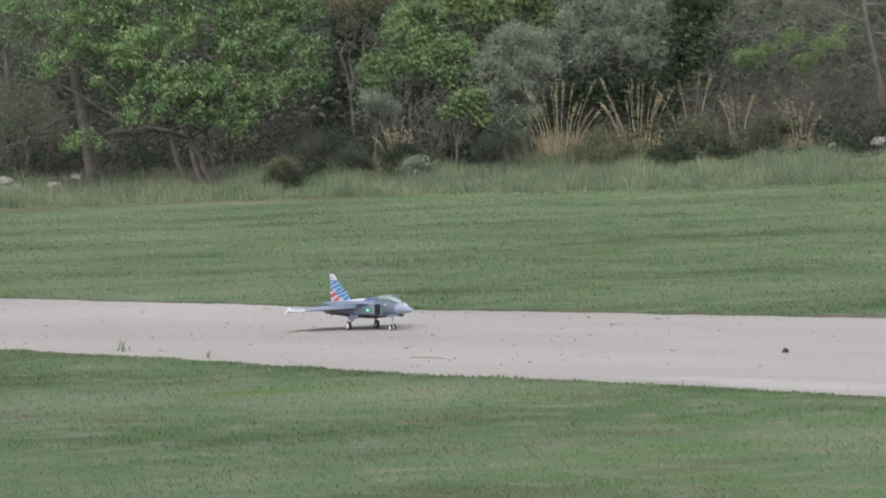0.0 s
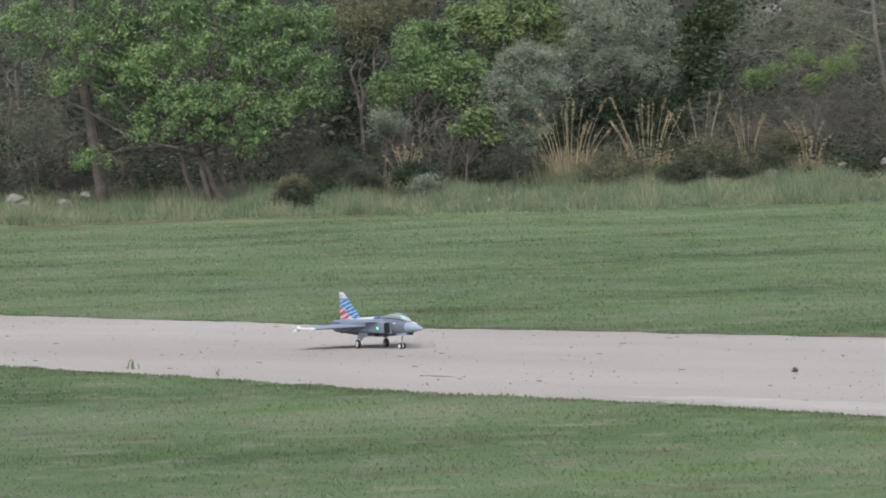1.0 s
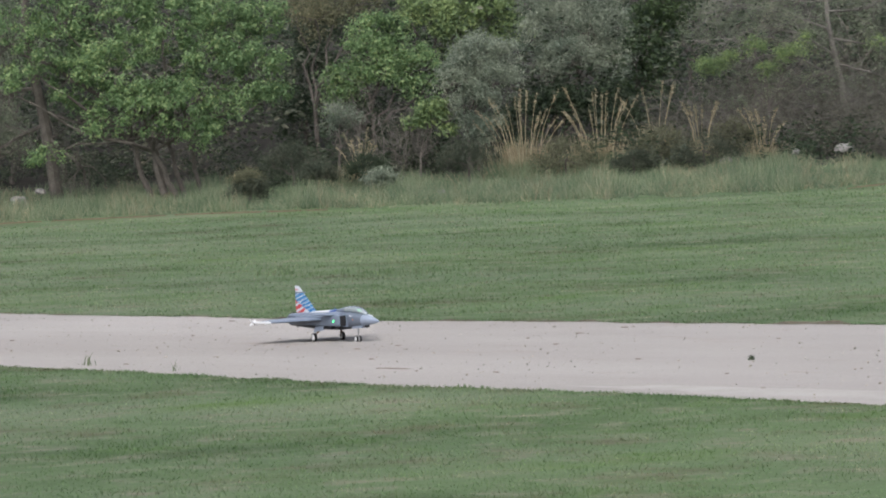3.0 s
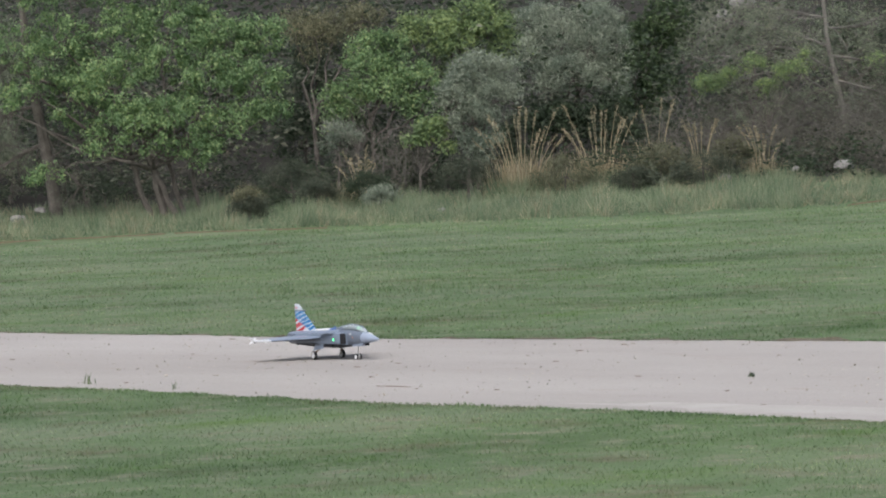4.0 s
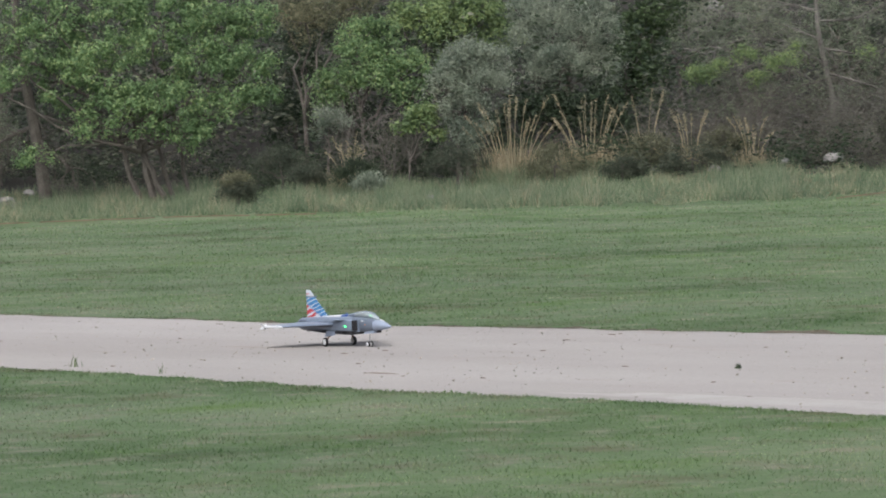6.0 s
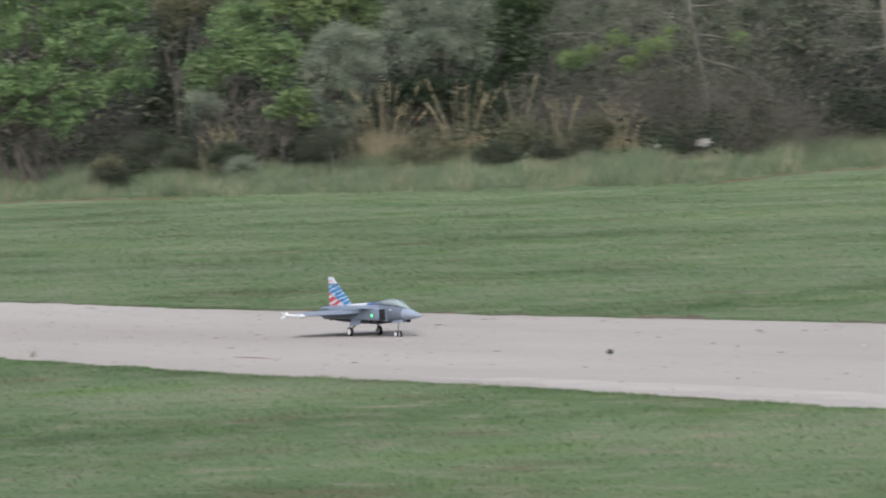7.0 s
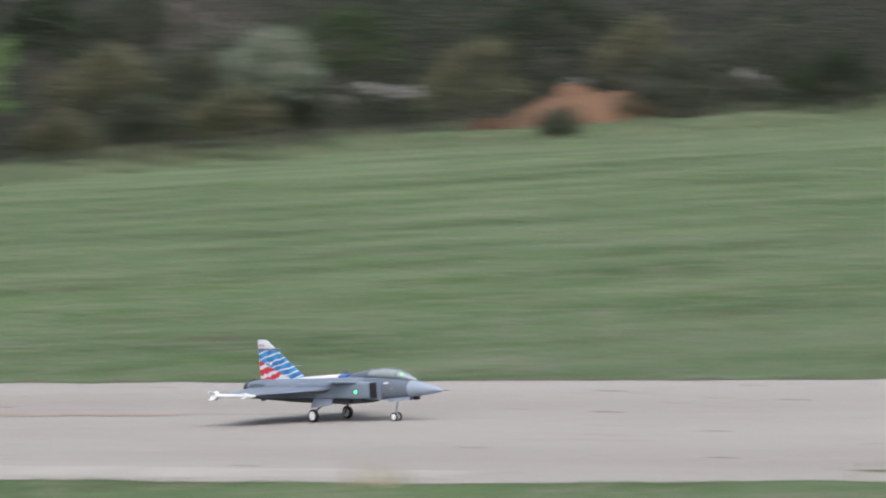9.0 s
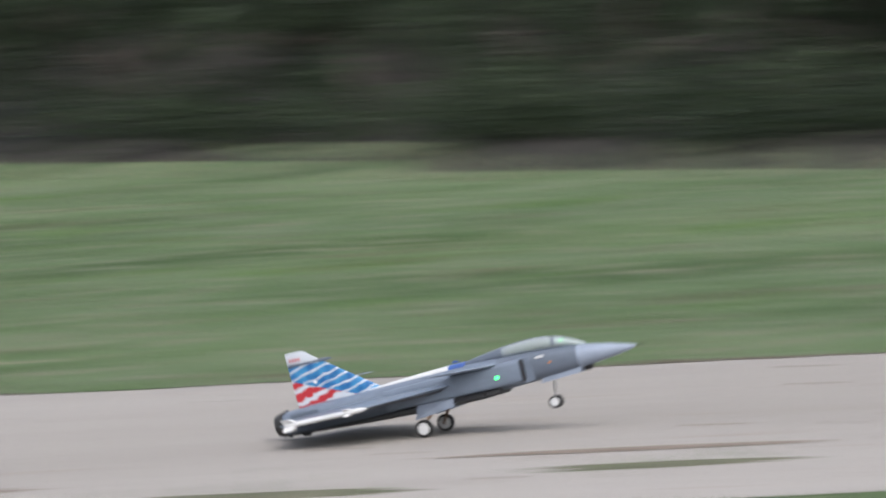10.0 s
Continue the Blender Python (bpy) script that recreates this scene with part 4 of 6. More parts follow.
    leafy_tree("shrub", -48.07, 122, "grey-green rounded shrub at the wood's edge",
               [(0.12, 0.0, 0.63, 0.97, 0.69, 0.56), (-0.66, 0.0, 0.39, 0.76, 0.53, 0.42), (0.87, 0.0, 0.34, 0.76, 0.53, 0.42), (0.42, 0.0, 0.96, 0.69, 0.47, 0.35)], LEAF_HEATH, 420, 170, 44, (0.075, 0.028), 0.1, ((0, 0, 0.05),), category="shrub")
    leafy_tree("shrub", -46.88, 124, "dull green rounded shrub at the wood's edge",
               [(0.14, 0.0, 1.28, 1.07, 0.78, 0.66), (-0.72, 0.0, 1.0, 0.84, 0.6, 0.49), (0.96, 0.0, 0.94, 0.84, 0.6, 0.49), (0.47, 0.0, 1.67, 0.76, 0.53, 0.41)], LEAF_DULL, 421, 170, 44, (0.075, 0.028), 0.1, ((0, 0, 0.05),), category="shrub")
    leafy_tree("shrub", -47.36, 119, "low olive-brown bush at the wood's edge",
               [(0.07, 0.0, 0.65, 0.63, 0.43, 0.32), (-0.43, 0.0, 0.52, 0.5, 0.33, 0.24), (0.56, 0.0, 0.48, 0.5, 0.33, 0.24), (0.26, 0.0, 0.83, 0.45, 0.29, 0.2)], LEAF_HEATH, 422, 170, 44, (0.075, 0.028), 0.1, ((0, 0, 0.05),), category="shrub")
    leafy_tree("shrub", -46.33, 121, "low dull green bush at the wood's edge",
               [(0.08, 0.0, 0.8, 0.56, 0.42, 0.37), (-0.37, 0.0, 0.64, 0.44, 0.32, 0.28), (0.52, 0.0, 0.61, 0.44, 0.32, 0.28), (0.26, 0.0, 1.02, 0.4, 0.28, 0.23)], LEAF_DULL, 423, 170, 44, (0.075, 0.028), 0.1, ((0, 0, 0.05),), category="shrub")
    leafy_tree("shrub", -45.9, 128, "mid-green shrub higher in the wood",
               [(0.17, 0.0, 1.83, 1.02, 0.76, 0.68), (-0.64, 0.0, 1.54, 0.8, 0.59, 0.51), (0.96, 0.0, 1.49, 0.8, 0.59, 0.51), (0.49, 0.0, 2.24, 0.73, 0.52, 0.42)], LEAF_MID, 424, 170, 44, (0.075, 0.028), 0.1, ((0, 0, 0.05),), category="shrub")
    leafy_tree("shrub", -44.62, 125, "olive-brown rounded bush beside the earth mound",
               [(0.12, 0.0, 1.16, 0.79, 0.7, 0.76), (-0.52, 0.0, 0.82, 0.62, 0.53, 0.57), (0.72, 0.0, 0.79, 0.62, 0.53, 0.57), (0.37, 0.0, 1.62, 0.56, 0.47, 0.47)], LEAF_HEATH, 425, 170, 44, (0.075, 0.028), 0.1, ((0, 0, 0.05),), category="shrub")
    leafy_tree("shrub", -42.7, 127, "dull green rounded bush behind pale rocks",
               [(0.12, 0.0, 0.65, 0.76, 0.65, 0.67), (-0.5, 0.0, 0.34, 0.6, 0.5, 0.51), (0.69, 0.0, 0.32, 0.6, 0.5, 0.51), (0.35, 0.0, 1.05, 0.54, 0.43, 0.42)], LEAF_DULL, 426, 170, 44, (0.075, 0.028), 0.1, ((0, 0, 0.05),), category="shrub")
    leafy_tree("shrub", -43.02, 129, "olive-brown bush behind the earth mound",
               [(0.15, 0.0, 1.45, 0.69, 0.57, 0.59), (-0.4, 0.0, 1.19, 0.54, 0.44, 0.44), (0.68, 0.0, 1.17, 0.54, 0.44, 0.44), (0.37, 0.0, 1.81, 0.49, 0.39, 0.37)], LEAF_HEATH, 427, 170, 44, (0.075, 0.028), 0.1, ((0, 0, 0.05),), category="shrub")
    leafy_tree("shrub", -41.94, 129, "dull grey-green bush at the wood's edge",
               [(0.15, 0.0, 1.11, 1.11, 0.85, 0.78), (-0.75, 0.0, 0.77, 0.87, 0.66, 0.59), (1.0, 0.0, 0.72, 0.87, 0.66, 0.59), (0.49, 0.0, 1.58, 0.8, 0.58, 0.49)], LEAF_DULL, 428, 170, 44, (0.075, 0.028), 0.1, ((0, 0, 0.05),), category="shrub")
    leafy_tree("shrub", -41.18, 127, "dark green shrub at the wood's edge",
               [(0.12, 0.0, 0.76, 0.76, 0.6, 0.58), (-0.49, 0.0, 0.51, 0.6, 0.46, 0.43), (0.7, 0.0, 0.47, 0.6, 0.46, 0.43), (0.35, 0.0, 1.11, 0.54, 0.41, 0.36)], LEAF_DARK_SHADE, 429, 170, 44, (0.075, 0.028), 0.1, ((0, 0, 0.05),), category="shrub")
    leafy_tree("shrub", -43.78, 121, "small green bush before the earth mound",
               [(0.06, 0.0, 0.33, 0.19, 0.16, 0.17), (-0.09, 0.0, 0.26, 0.15, 0.12, 0.12), (0.21, 0.0, 0.25, 0.15, 0.12, 0.12), (0.12, 0.0, 0.43, 0.14, 0.11, 0.1)], LEAF_DULL, 430, 170, 44, (0.075, 0.028), 0.1, ((0, 0, 0.05),), category="shrub")
    leafy_tree("shrub", -43.84, 133, "dark green shrub higher in the wood",
               [(0.21, 0.0, 1.82, 1.32, 0.87, 0.61), (-0.85, 0.0, 1.58, 1.04, 0.67, 0.45), (1.23, 0.0, 1.5, 1.04, 0.67, 0.45), (0.61, 0.0, 2.17, 0.95, 0.6, 0.38)], LEAF_DARK_SHADE, 431, 170, 44, (0.075, 0.028), 0.1, ((0, 0, 0.05),), category="shrub")
    # most get the darkest leaves: shade of the wood's edge put into colour
    spec = ((-39.6, 128, LEAF_DARK_SHADE, "dark green shrub at the wood's edge", 1.7),
            (-38.2, 124, LEAF_DULL, "dull green shrub at the wood's edge", 1.5),
            (-36.8, 122, LEAF_DARK_SHADE, "dark green shrub at the wood's edge", 1.5),
            (-35.0, 113, LEAF_MID, "mid-green shrub at the wood's edge", 1.6),
            (-33.4, 108, LEAF_DARK_SHADE, "dark green shrub at the wood's edge", 1.6),
            (-31.8, 104, LEAF_DARK_SHADE, "dark green shrub at the wood's edge", 1.4),
            (-30.0, 99, LEAF_DARK_SHADE, "dark green shrub at the wood's edge", 1.4),
            (-28.4, 90, LEAF_DARK_SHADE, "dark green shrub at the wood's edge", 1.5),
            (-26.9, 79, LEAF_MID, "mid-green shrub at the wood's edge", 1.4),
            (-25.1, 69, LEAF_DARK_SHADE, "dark green shrub behind orange earth", 1.1),
            (-23.4, 58, LEAF_DARK_SHADE, "dark green shrub at the wood's edge", 1.2),
            (-21.6, 53, LEAF_DARK_SHADE, "dark green shrub at the wood's edge", 1.2),
            (-19.4, 50, LEAF_DARK_SHADE, "green shrub over a dark hollow, shade in its leaf colour", 1.1),
            (-17.0, 47, LEAF_DARK_SHADE, "green shrub over a dark hollow, shade in its leaf colour", 1.1),
            (-14.8, 43, LEAF_DARK_SHADE, "dark green shrub at the wood's edge", 1.0),
            (-12.5, 42, LEAF_DARK_SHADE, "dark green shrub at the wood's edge", 1.0),
            (-66.4, 104, LEAF_DARK_SHADE, "dark green shrub under the pines", 1.4),
            (-68.5, 105, LEAF_PINE, "dull green shrub under the pines", 1.6))
    for i, (az, d, mat, label, s) in enumerate(spec):
        rng = np.random.default_rng(100 + i)
        lobes = [(rng.uniform(-0.9, 0.9) * s, rng.uniform(-0.3, 0.6) * s, rng.uniform(0.5, 1.5) * s, rng.uniform(0.6, 0.9) * s, 0.6 * s, rng.uniform(0.45, 0.75) * s) for _ in range(5)]
        leafy_tree("shrub", az, d, label, lobes, mat, 200 + i, 210, 44, (0.085 * s ** 0.5, 0.035), 0.1 * s ** 0.5, category="shrub")


def build_woods():
    """The wood on the slope behind: uncountable undergrowth and crowns."""
    # the darkest leaves dominate: the wood's inner shade is in their colour
    for k, (mat, share, tone) in enumerate(((LEAF_DARK_SHADE, 620, "dense evergreen undergrowth on the slope, darkened as shade"), (LEAF_PINE, 50, "pale pine scrub on the slope"), (LEAF_DULL, 140, "dull green scrub on the slope"), (LEAF_DRY, 12, "brown dry scrub on the slope"))):
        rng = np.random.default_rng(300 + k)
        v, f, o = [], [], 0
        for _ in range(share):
            az = rng.uniform(-74, -4 if mat is LEAF_DARK_SHADE else -34 if mat is LEAF_DULL else -56)
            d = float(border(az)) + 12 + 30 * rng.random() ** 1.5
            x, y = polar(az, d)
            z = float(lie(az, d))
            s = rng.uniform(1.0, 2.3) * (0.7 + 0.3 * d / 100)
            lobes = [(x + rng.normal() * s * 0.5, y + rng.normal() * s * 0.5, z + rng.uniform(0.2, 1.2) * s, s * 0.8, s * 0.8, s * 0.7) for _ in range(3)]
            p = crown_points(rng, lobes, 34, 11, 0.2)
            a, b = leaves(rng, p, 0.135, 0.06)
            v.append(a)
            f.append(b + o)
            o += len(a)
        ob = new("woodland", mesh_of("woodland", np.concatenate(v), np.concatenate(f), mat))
        tagged(ob, tone, "woodland", kind="stuff")


def build_long_grass():
    """Uncut grass between the mown field and the wood."""
    rng = np.random.default_rng(41)
    for name, mat, n, h, label in (("long_grass", TALL, 240000, 0.33, "uncut pale green grass along the field border"), ("dry_grass", STRAW, 34000, 0.36, "straw-coloured dry grass among the uncut grass")):
        az = rng.uniform(-70, -10, n)
        e = rng.uniform(0, 1, n) ** 1.4 * 9 + np.array([0.9 * noise.noise((a * 3, 7, 1)) + 0.6 * noise.noise((a * 13, 7, 2)) for a in az]) + 0.3
        if mat is STRAW:
            keep = np.array([noise.noise((a * 1.5, 2, 0)) > 0.0 for a in az])
            az, e = az[keep], e[keep]
        b = border(az)
        d = b + e * (b / 95)
        x, y, z = d * np.sin(np.radians(az)), d * np.cos(np.radians(az)), lie(az, d)
        m = len(az)
        tall = np.array([0.65 + 0.8 * noise.noise((a * 2.2, 0, 5)) for a in az])
        hh = (h * np.interp(az, (-60, -56.5, -51.5, -50), (1.0, 1.1, 1.1, 0.5)) * rng.uniform(0.5, 1.2, m) * np.clip(tall, 0.35, 1.3) * np.clip(0.5 + e / 3, 0.15, 1) * np.interp(az, (-30, -25), (1.0, 0.22))) * np.clip(b / 95, 0.5, 1)
        a = rng.uniform(0, 2 * np.pi, m)
        wx, wy = np.cos(a) * 0.008, np.sin(a) * 0.008
        lx, ly = rng.normal(0, 0.09, m), rng.normal(0, 0.09, m)
        v = np.stack([np.stack([x - wx, y - wy, z - 0.02], 1), np.stack([x + wx, y + wy, z - 0.02], 1), np.stack([x + lx, y + ly, z + hh], 1)], 1).reshape(-1, 3)
        ob = new(name, mesh_of(name, v, np.arange(3 * m).reshape(m, 3), mat))
        tagged(ob, label, "grass", kind="stuff")


def build_dry_band():
    """Short yellowed grass near the border of the far field."""
    rng = np.random.default_rng(43)
    n = 12000
    az = -46 + 20 * rng.beta(1.6, 2.0, n)
    b = border(az)
    d = b * (1.04 - np.abs(rng.normal(0, 0.11, n)))
    x, y, z = d * np.sin(np.radians(az)), d * np.cos(np.radians(az)), lie(az, d)
    hh = rng.uniform(0.02, 0.07, n)
    a = rng.uniform(0, 2 * np.pi, n)
    wx, wy = np.cos(a) * 0.015, np.sin(a) * 0.015
    v = np.stack([np.stack([x - wx, y - wy, z], 1), np.stack([x + wx, y + wy, z], 1), np.stack([x + rng.normal(0, 0.02, n), y, z + hh], 1)], 1).reshape(-1, 3)
    tagged(new("yellowed_grass", mesh_of("yellowed_grass", v, np.arange(3 * n).reshape(n, 3), TALL)), "short yellowed grass at the field border", "grass", kind="stuff")


def build_turf():
    """Blades of the mown turf near the strip."""
    rng = np.random.default_rng(42)
    n = 950000
    az = rng.uniform(-67, -12, n)
    d = 15 * (92 / 15) ** rng.random(n)
    inside = d < border(az) + 1
    az, d = az[inside], d[inside]
    x, y = d * np.sin(np.radians(az)), d * np.cos(np.radians(az))
    near = np.interp(x, *NEAR_EDGE)
    keep = (y < near - 0.15) | (y > 21.35) | (x < -60)
    keep &= ~((x < -60) & (y > 15.5) & (y < 21.6))
    x, y, d = x[keep], y[keep], d[keep]
    m = 50000
    fx = rng.uniform(-58, -3, m)
    side = rng.choice([-1, 1], m)
    fy = np.array([strip_edge(a, s) + s * abs(q) - s * 0.02 for a, s, q in zip(fx, side, rng.normal(0, 0.13, m))])
    fringe = np.concatenate([np.zeros(len(x)), np.ones(m)])
    d = np.concatenate([d, np.hypot(fx, fy)])
    x, y = np.concatenate([x, fx]), np.concatenate([y, fy])
    m = len(x)
    hh = 0.016 * rng.uniform(0.4, 1.5, m) * (1 - 0.15 * fringe) * (d / 30) ** 0.3
    hh *= np.array([0.85 + 0.7 * noise.noise((p * 1.9, q * 2.6, 1.5)) for p, q in zip(x, y)]).clip(0.2, 1.7)
    a = rng.uniform(0, 2 * np.pi, m)
    w = 0.0026 * (d / 22)
    wx, wy = np.cos(a) * w, np.sin(a) * w
    lx, ly = rng.normal(0, 0.012, m), rng.normal(0, 0.012, m)
    z = np.zeros(m)
    v = np.stack([np.stack([x - wx, y - wy, z], 1), np.stack([x + wx, y + wy, z], 1), np.stack([x + lx, y + ly, z + hh], 1)], 1).reshape(-1, 3)
    ob = new("turf", mesh_of("turf", v, np.arange(3 * m).reshape(m, 3), TURF))
    tagged(ob, "short mown grass blades beside the gravel strip", "grass", kind="stuff")


def build_undergrowth():
    """Low scrub that closes the foot of the wood."""
    # dark scrub carries the shade beneath the trees in its leaf colour
    for k, (mat, n, label) in enumerate(((LEAF_DARK_SHADE, 210, "low green scrub at the foot of the wood, darkened as shade"), (LEAF_DULL, 55, "low dull green scrub at the foot of the wood"), (LEAF_DRY, 14, "low brown scrub at the foot of the wood"))):
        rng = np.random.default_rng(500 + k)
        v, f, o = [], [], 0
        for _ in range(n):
            az = rng.uniform(-72, -8 if mat is LEAF_DARK_SHADE else -38)
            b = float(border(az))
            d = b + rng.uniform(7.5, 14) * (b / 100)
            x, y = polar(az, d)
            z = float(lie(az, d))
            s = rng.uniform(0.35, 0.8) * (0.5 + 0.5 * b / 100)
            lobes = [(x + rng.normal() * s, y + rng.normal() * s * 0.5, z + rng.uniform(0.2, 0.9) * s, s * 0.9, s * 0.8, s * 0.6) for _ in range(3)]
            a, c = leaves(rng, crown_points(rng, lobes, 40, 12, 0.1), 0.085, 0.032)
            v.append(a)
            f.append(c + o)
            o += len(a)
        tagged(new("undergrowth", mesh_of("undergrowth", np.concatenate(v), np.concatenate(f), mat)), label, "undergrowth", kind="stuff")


def pampas(az, d, seed, stalks, height, width, label, lift=0.0):
    """A clump of tall dry grass: a tussock of arching blades and plumed stalks."""
    rng = np.random.default_rng(seed)
    t = thing_at("plume_grass", az, d, label, "tall grass", "plume grass clumps")
    t.location.z += lift
    n = int(3600 * width)
    x, y = rng.normal(0, width * 0.40, n), rng.normal(0, 0.22, n)
    hh = rng.uniform(0.25, 0.75, n) * height * 0.42
    lx, ly = x * 1.2 + rng.normal(0, 0.2, n), y + rng.normal(0, 0.16, n)
    q = np.stack([np.stack([x - 0.006, y, 0 * x], 1), np.stack([x + 0.006, y, 0 * x], 1), np.stack([lx, ly, hh], 1)], 1).reshape(-1, 3)
    part("tussock", (q, np.arange(3 * n).reshape(n, 3)), TALL, t, "green and straw blades at the foot")
    m = n // 4
    x = rng.normal(0, width * 0.42, m)
    hh = rng.uniform(0.4, 0.85, m) * height * 0.66
    lx = x * 1.3 + rng.normal(0, 0.1, m)
    q = np.stack([np.stack([x - 0.005, 0 * x, 0 * x], 1), np.stack([x + 0.005, 0 * x, 0 * x], 1), np.stack([lx, rng.normal(0, 0.15, m), hh], 1)], 1).reshape(-1, 3)
    part("dry_foliage", (q, np.arange(3 * m).reshape(m, 3)), STRAW, t, "dry straw-coloured blades")
    for i in range(stalks):
        u = -1 + 2 * i / max(1, stalks - 1) + rng.normal() * 0.16
        top = Vector((u * width * 0.95 + rng.normal() * 0.08, rng.normal() * 0.15, height * rng.uniform(0.66, 1.02)))
        foot = Vector((u * width * 0.34, rng.normal() * 0.1, 0))
        mid = foot.lerp(top, 0.55) + Vector((-u * 0.06, 0, 0.08))
        high = mid.lerp(top, 0.6) + Vector((0, 0, 0.03))
        s = part("stalk", tube([foot, mid, high, top], [0.0065, 0.0055, 0.0045, 0.003], 4), STRAW, t)
        way = (top - high).normalized()
        c = np.array([tuple(top + way * rng.uniform(-0.16, 0.08) + Vector(rng.normal(size=3)) * 0.012) for _ in range(38)])
        part("plume", leaves(rng, c, 0.05, 0.012), STRAW, s)


def rock(az, d, size, seed, lift=0.0, label="pale weathered limestone rock in the grass", flat=0.65):
    bm = bmesh.new()
    bmesh.ops.create_icosphere(bm, subdivisions=3, radius=1)
    for v in bm.verts:
        n = v.co.normalized()
        k = 1 + 0.35 * noise.noise(n * 1.3 + Vector((seed, 0, 0))) + 0.12 * noise.noise(n * 4 + Vector((0, seed, 0)))
        v.co = Vector((n.x * size * k, n.y * size * 0.8 * k, max(n.z * size * flat * k, -size * 0.25)))
    me = bpy.data.meshes.new("rock")
    bm.to_mesh(me)
    bm.free()
    me.materials.append(ROCK)
    ob = new("rock", me)
    x, y = polar(az, d)
    ob.matrix_world = pose(x, y, float(lie(az, d)) + lift + size * 0.12, 0, 0, seed * 67 % 360)
    tagged(ob, label, "rock", "rocks at the wood's edge")


def heap(az, d, rx, rz, seed, label):
    """A heap of earth: a low uneven dome."""
    bm = bmesh.new()
    bmesh.ops.create_grid(bm, x_segments=36, y_segments=24, size=1)
    for v in bm.verts:
        x, y = v.co.x, v.co.y
        r = math.hypot(x, y)
        z = max(0, 1 - r * r) ** 0.8
        v.co = Vector((x * rx, y * rx * 0.7, (z * (1 + 0.5 * noise.noise((x * 2, y * 2, seed))) + 0.12 * noise.noise((x * 9, y * 9, seed))) * rz - 0.08))
    me = bpy.data.meshes.new("earth_mound")
    bm.to_mesh(me)
    bm.free()
    me.materials.append(EARTH)
    ob = new("earth_mound", me)
    x, y = polar(az, d)
    ob.matrix_world = pose(x, y, float(lie(az, d)), 0, 0, -az)
    tagged(ob, label, "earth mound")


def ribbon(az0, az1, off, width, seed):
    """Bare earth along the field's border."""
    azs = np.arange(az0, az1, 0.02)
    verts, faces = [], []
    for az in azs:
        b = float(border(az)) + off
        k = 0.6 * max(0.0, width * (0.30 + noise.noise((az * 2.5, seed, 0)) + 0.5 * noise.noise((az * 11, seed, 4))))
        for e in (-k, 0, k):
            r = b + e + 0.25 * noise.noise((az * 6, seed, 9))
            x, y = polar(az, r)
            verts.append((x, y, float(lie(az, r)) + (0.02 if e == 0 else 0.006)))
    for i in range(len(azs) - 1):
        for c in (0, 1):
            o = i * 3 + c
            faces.append((o, o + 1, o + 4, o + 3))
    tagged(new("bare_earth", mesh_of("bare_earth", verts, faces, EARTH)), "orange bare earth along the field border", "bare earth", kind="structure")


def patch(name, x, y, rx, ry, mat, seed, label, category, z=0.016):
    """A thin ragged patch lying on the strip."""
    verts, faces = [(x, y, z + 0.003)], []
    n = 40
    for ring, k in ((0.6, 0.002), (1.0, -0.003)):
        for i in range(n):
            t = 2 * math.pi * i / n
            q = ring * (1 + 0.45 * noise.noise((math.cos(t) * 2, math.sin(t) * 2, seed)) + 0.25 * noise.noise((math.cos(t) * 6, math.sin(t) * 6, seed)))
            verts.append((x + rx * q * math.cos(t), y + ry * q * math.sin(t), z + k))
    for i in range(n):
        j = (i + 1) % n
        faces += [(0, 1 + i, 1 + j), (1 + i, n + 1 + i, n + 1 + j, 1 + j)]
    tagged(new(name, mesh_of(name, verts, faces, mat)), label, category)


def sprig(name, x, y, z, n, height, spread, mat, seed, label, category="grass tuft", group=""):
    """A tuft of grass blades."""
    rng = np.random.default_rng(seed)
    v, f = [], []
    for i in range(n):
        a = rng.uniform(0, 2 * math.pi)
        bx, by = rng.normal(0, spread * 0.4), rng.normal(0, spread * 0.4)
        h = height * rng.uniform(0.4, 1.0)
        lean = Vector((rng.normal(), rng.normal(), 0)) * h * 0.35
        w = Vector((math.cos(a), math.sin(a), 0)) * max(0.0035, height * 0.03)
        p = Vector((bx, by, 0))
        o = len(v)
        v += [p - w, p + w, p + lean * 0.4 + w * 0.8 + Vector((0, 0, h * 0.6)), p + lean * 0.4 - w * 0.8 + Vector((0, 0, h * 0.6)), p + lean + Vector((0, 0, h))]
        f += [(o, o + 1, o + 2, o + 3), (o + 3, o + 2, o + 4)]
    ob = new(name, mesh_of(name, v, f, mat))
    ob.location = (x, y, z)
    tagged(ob, label, category, group, "stuff")


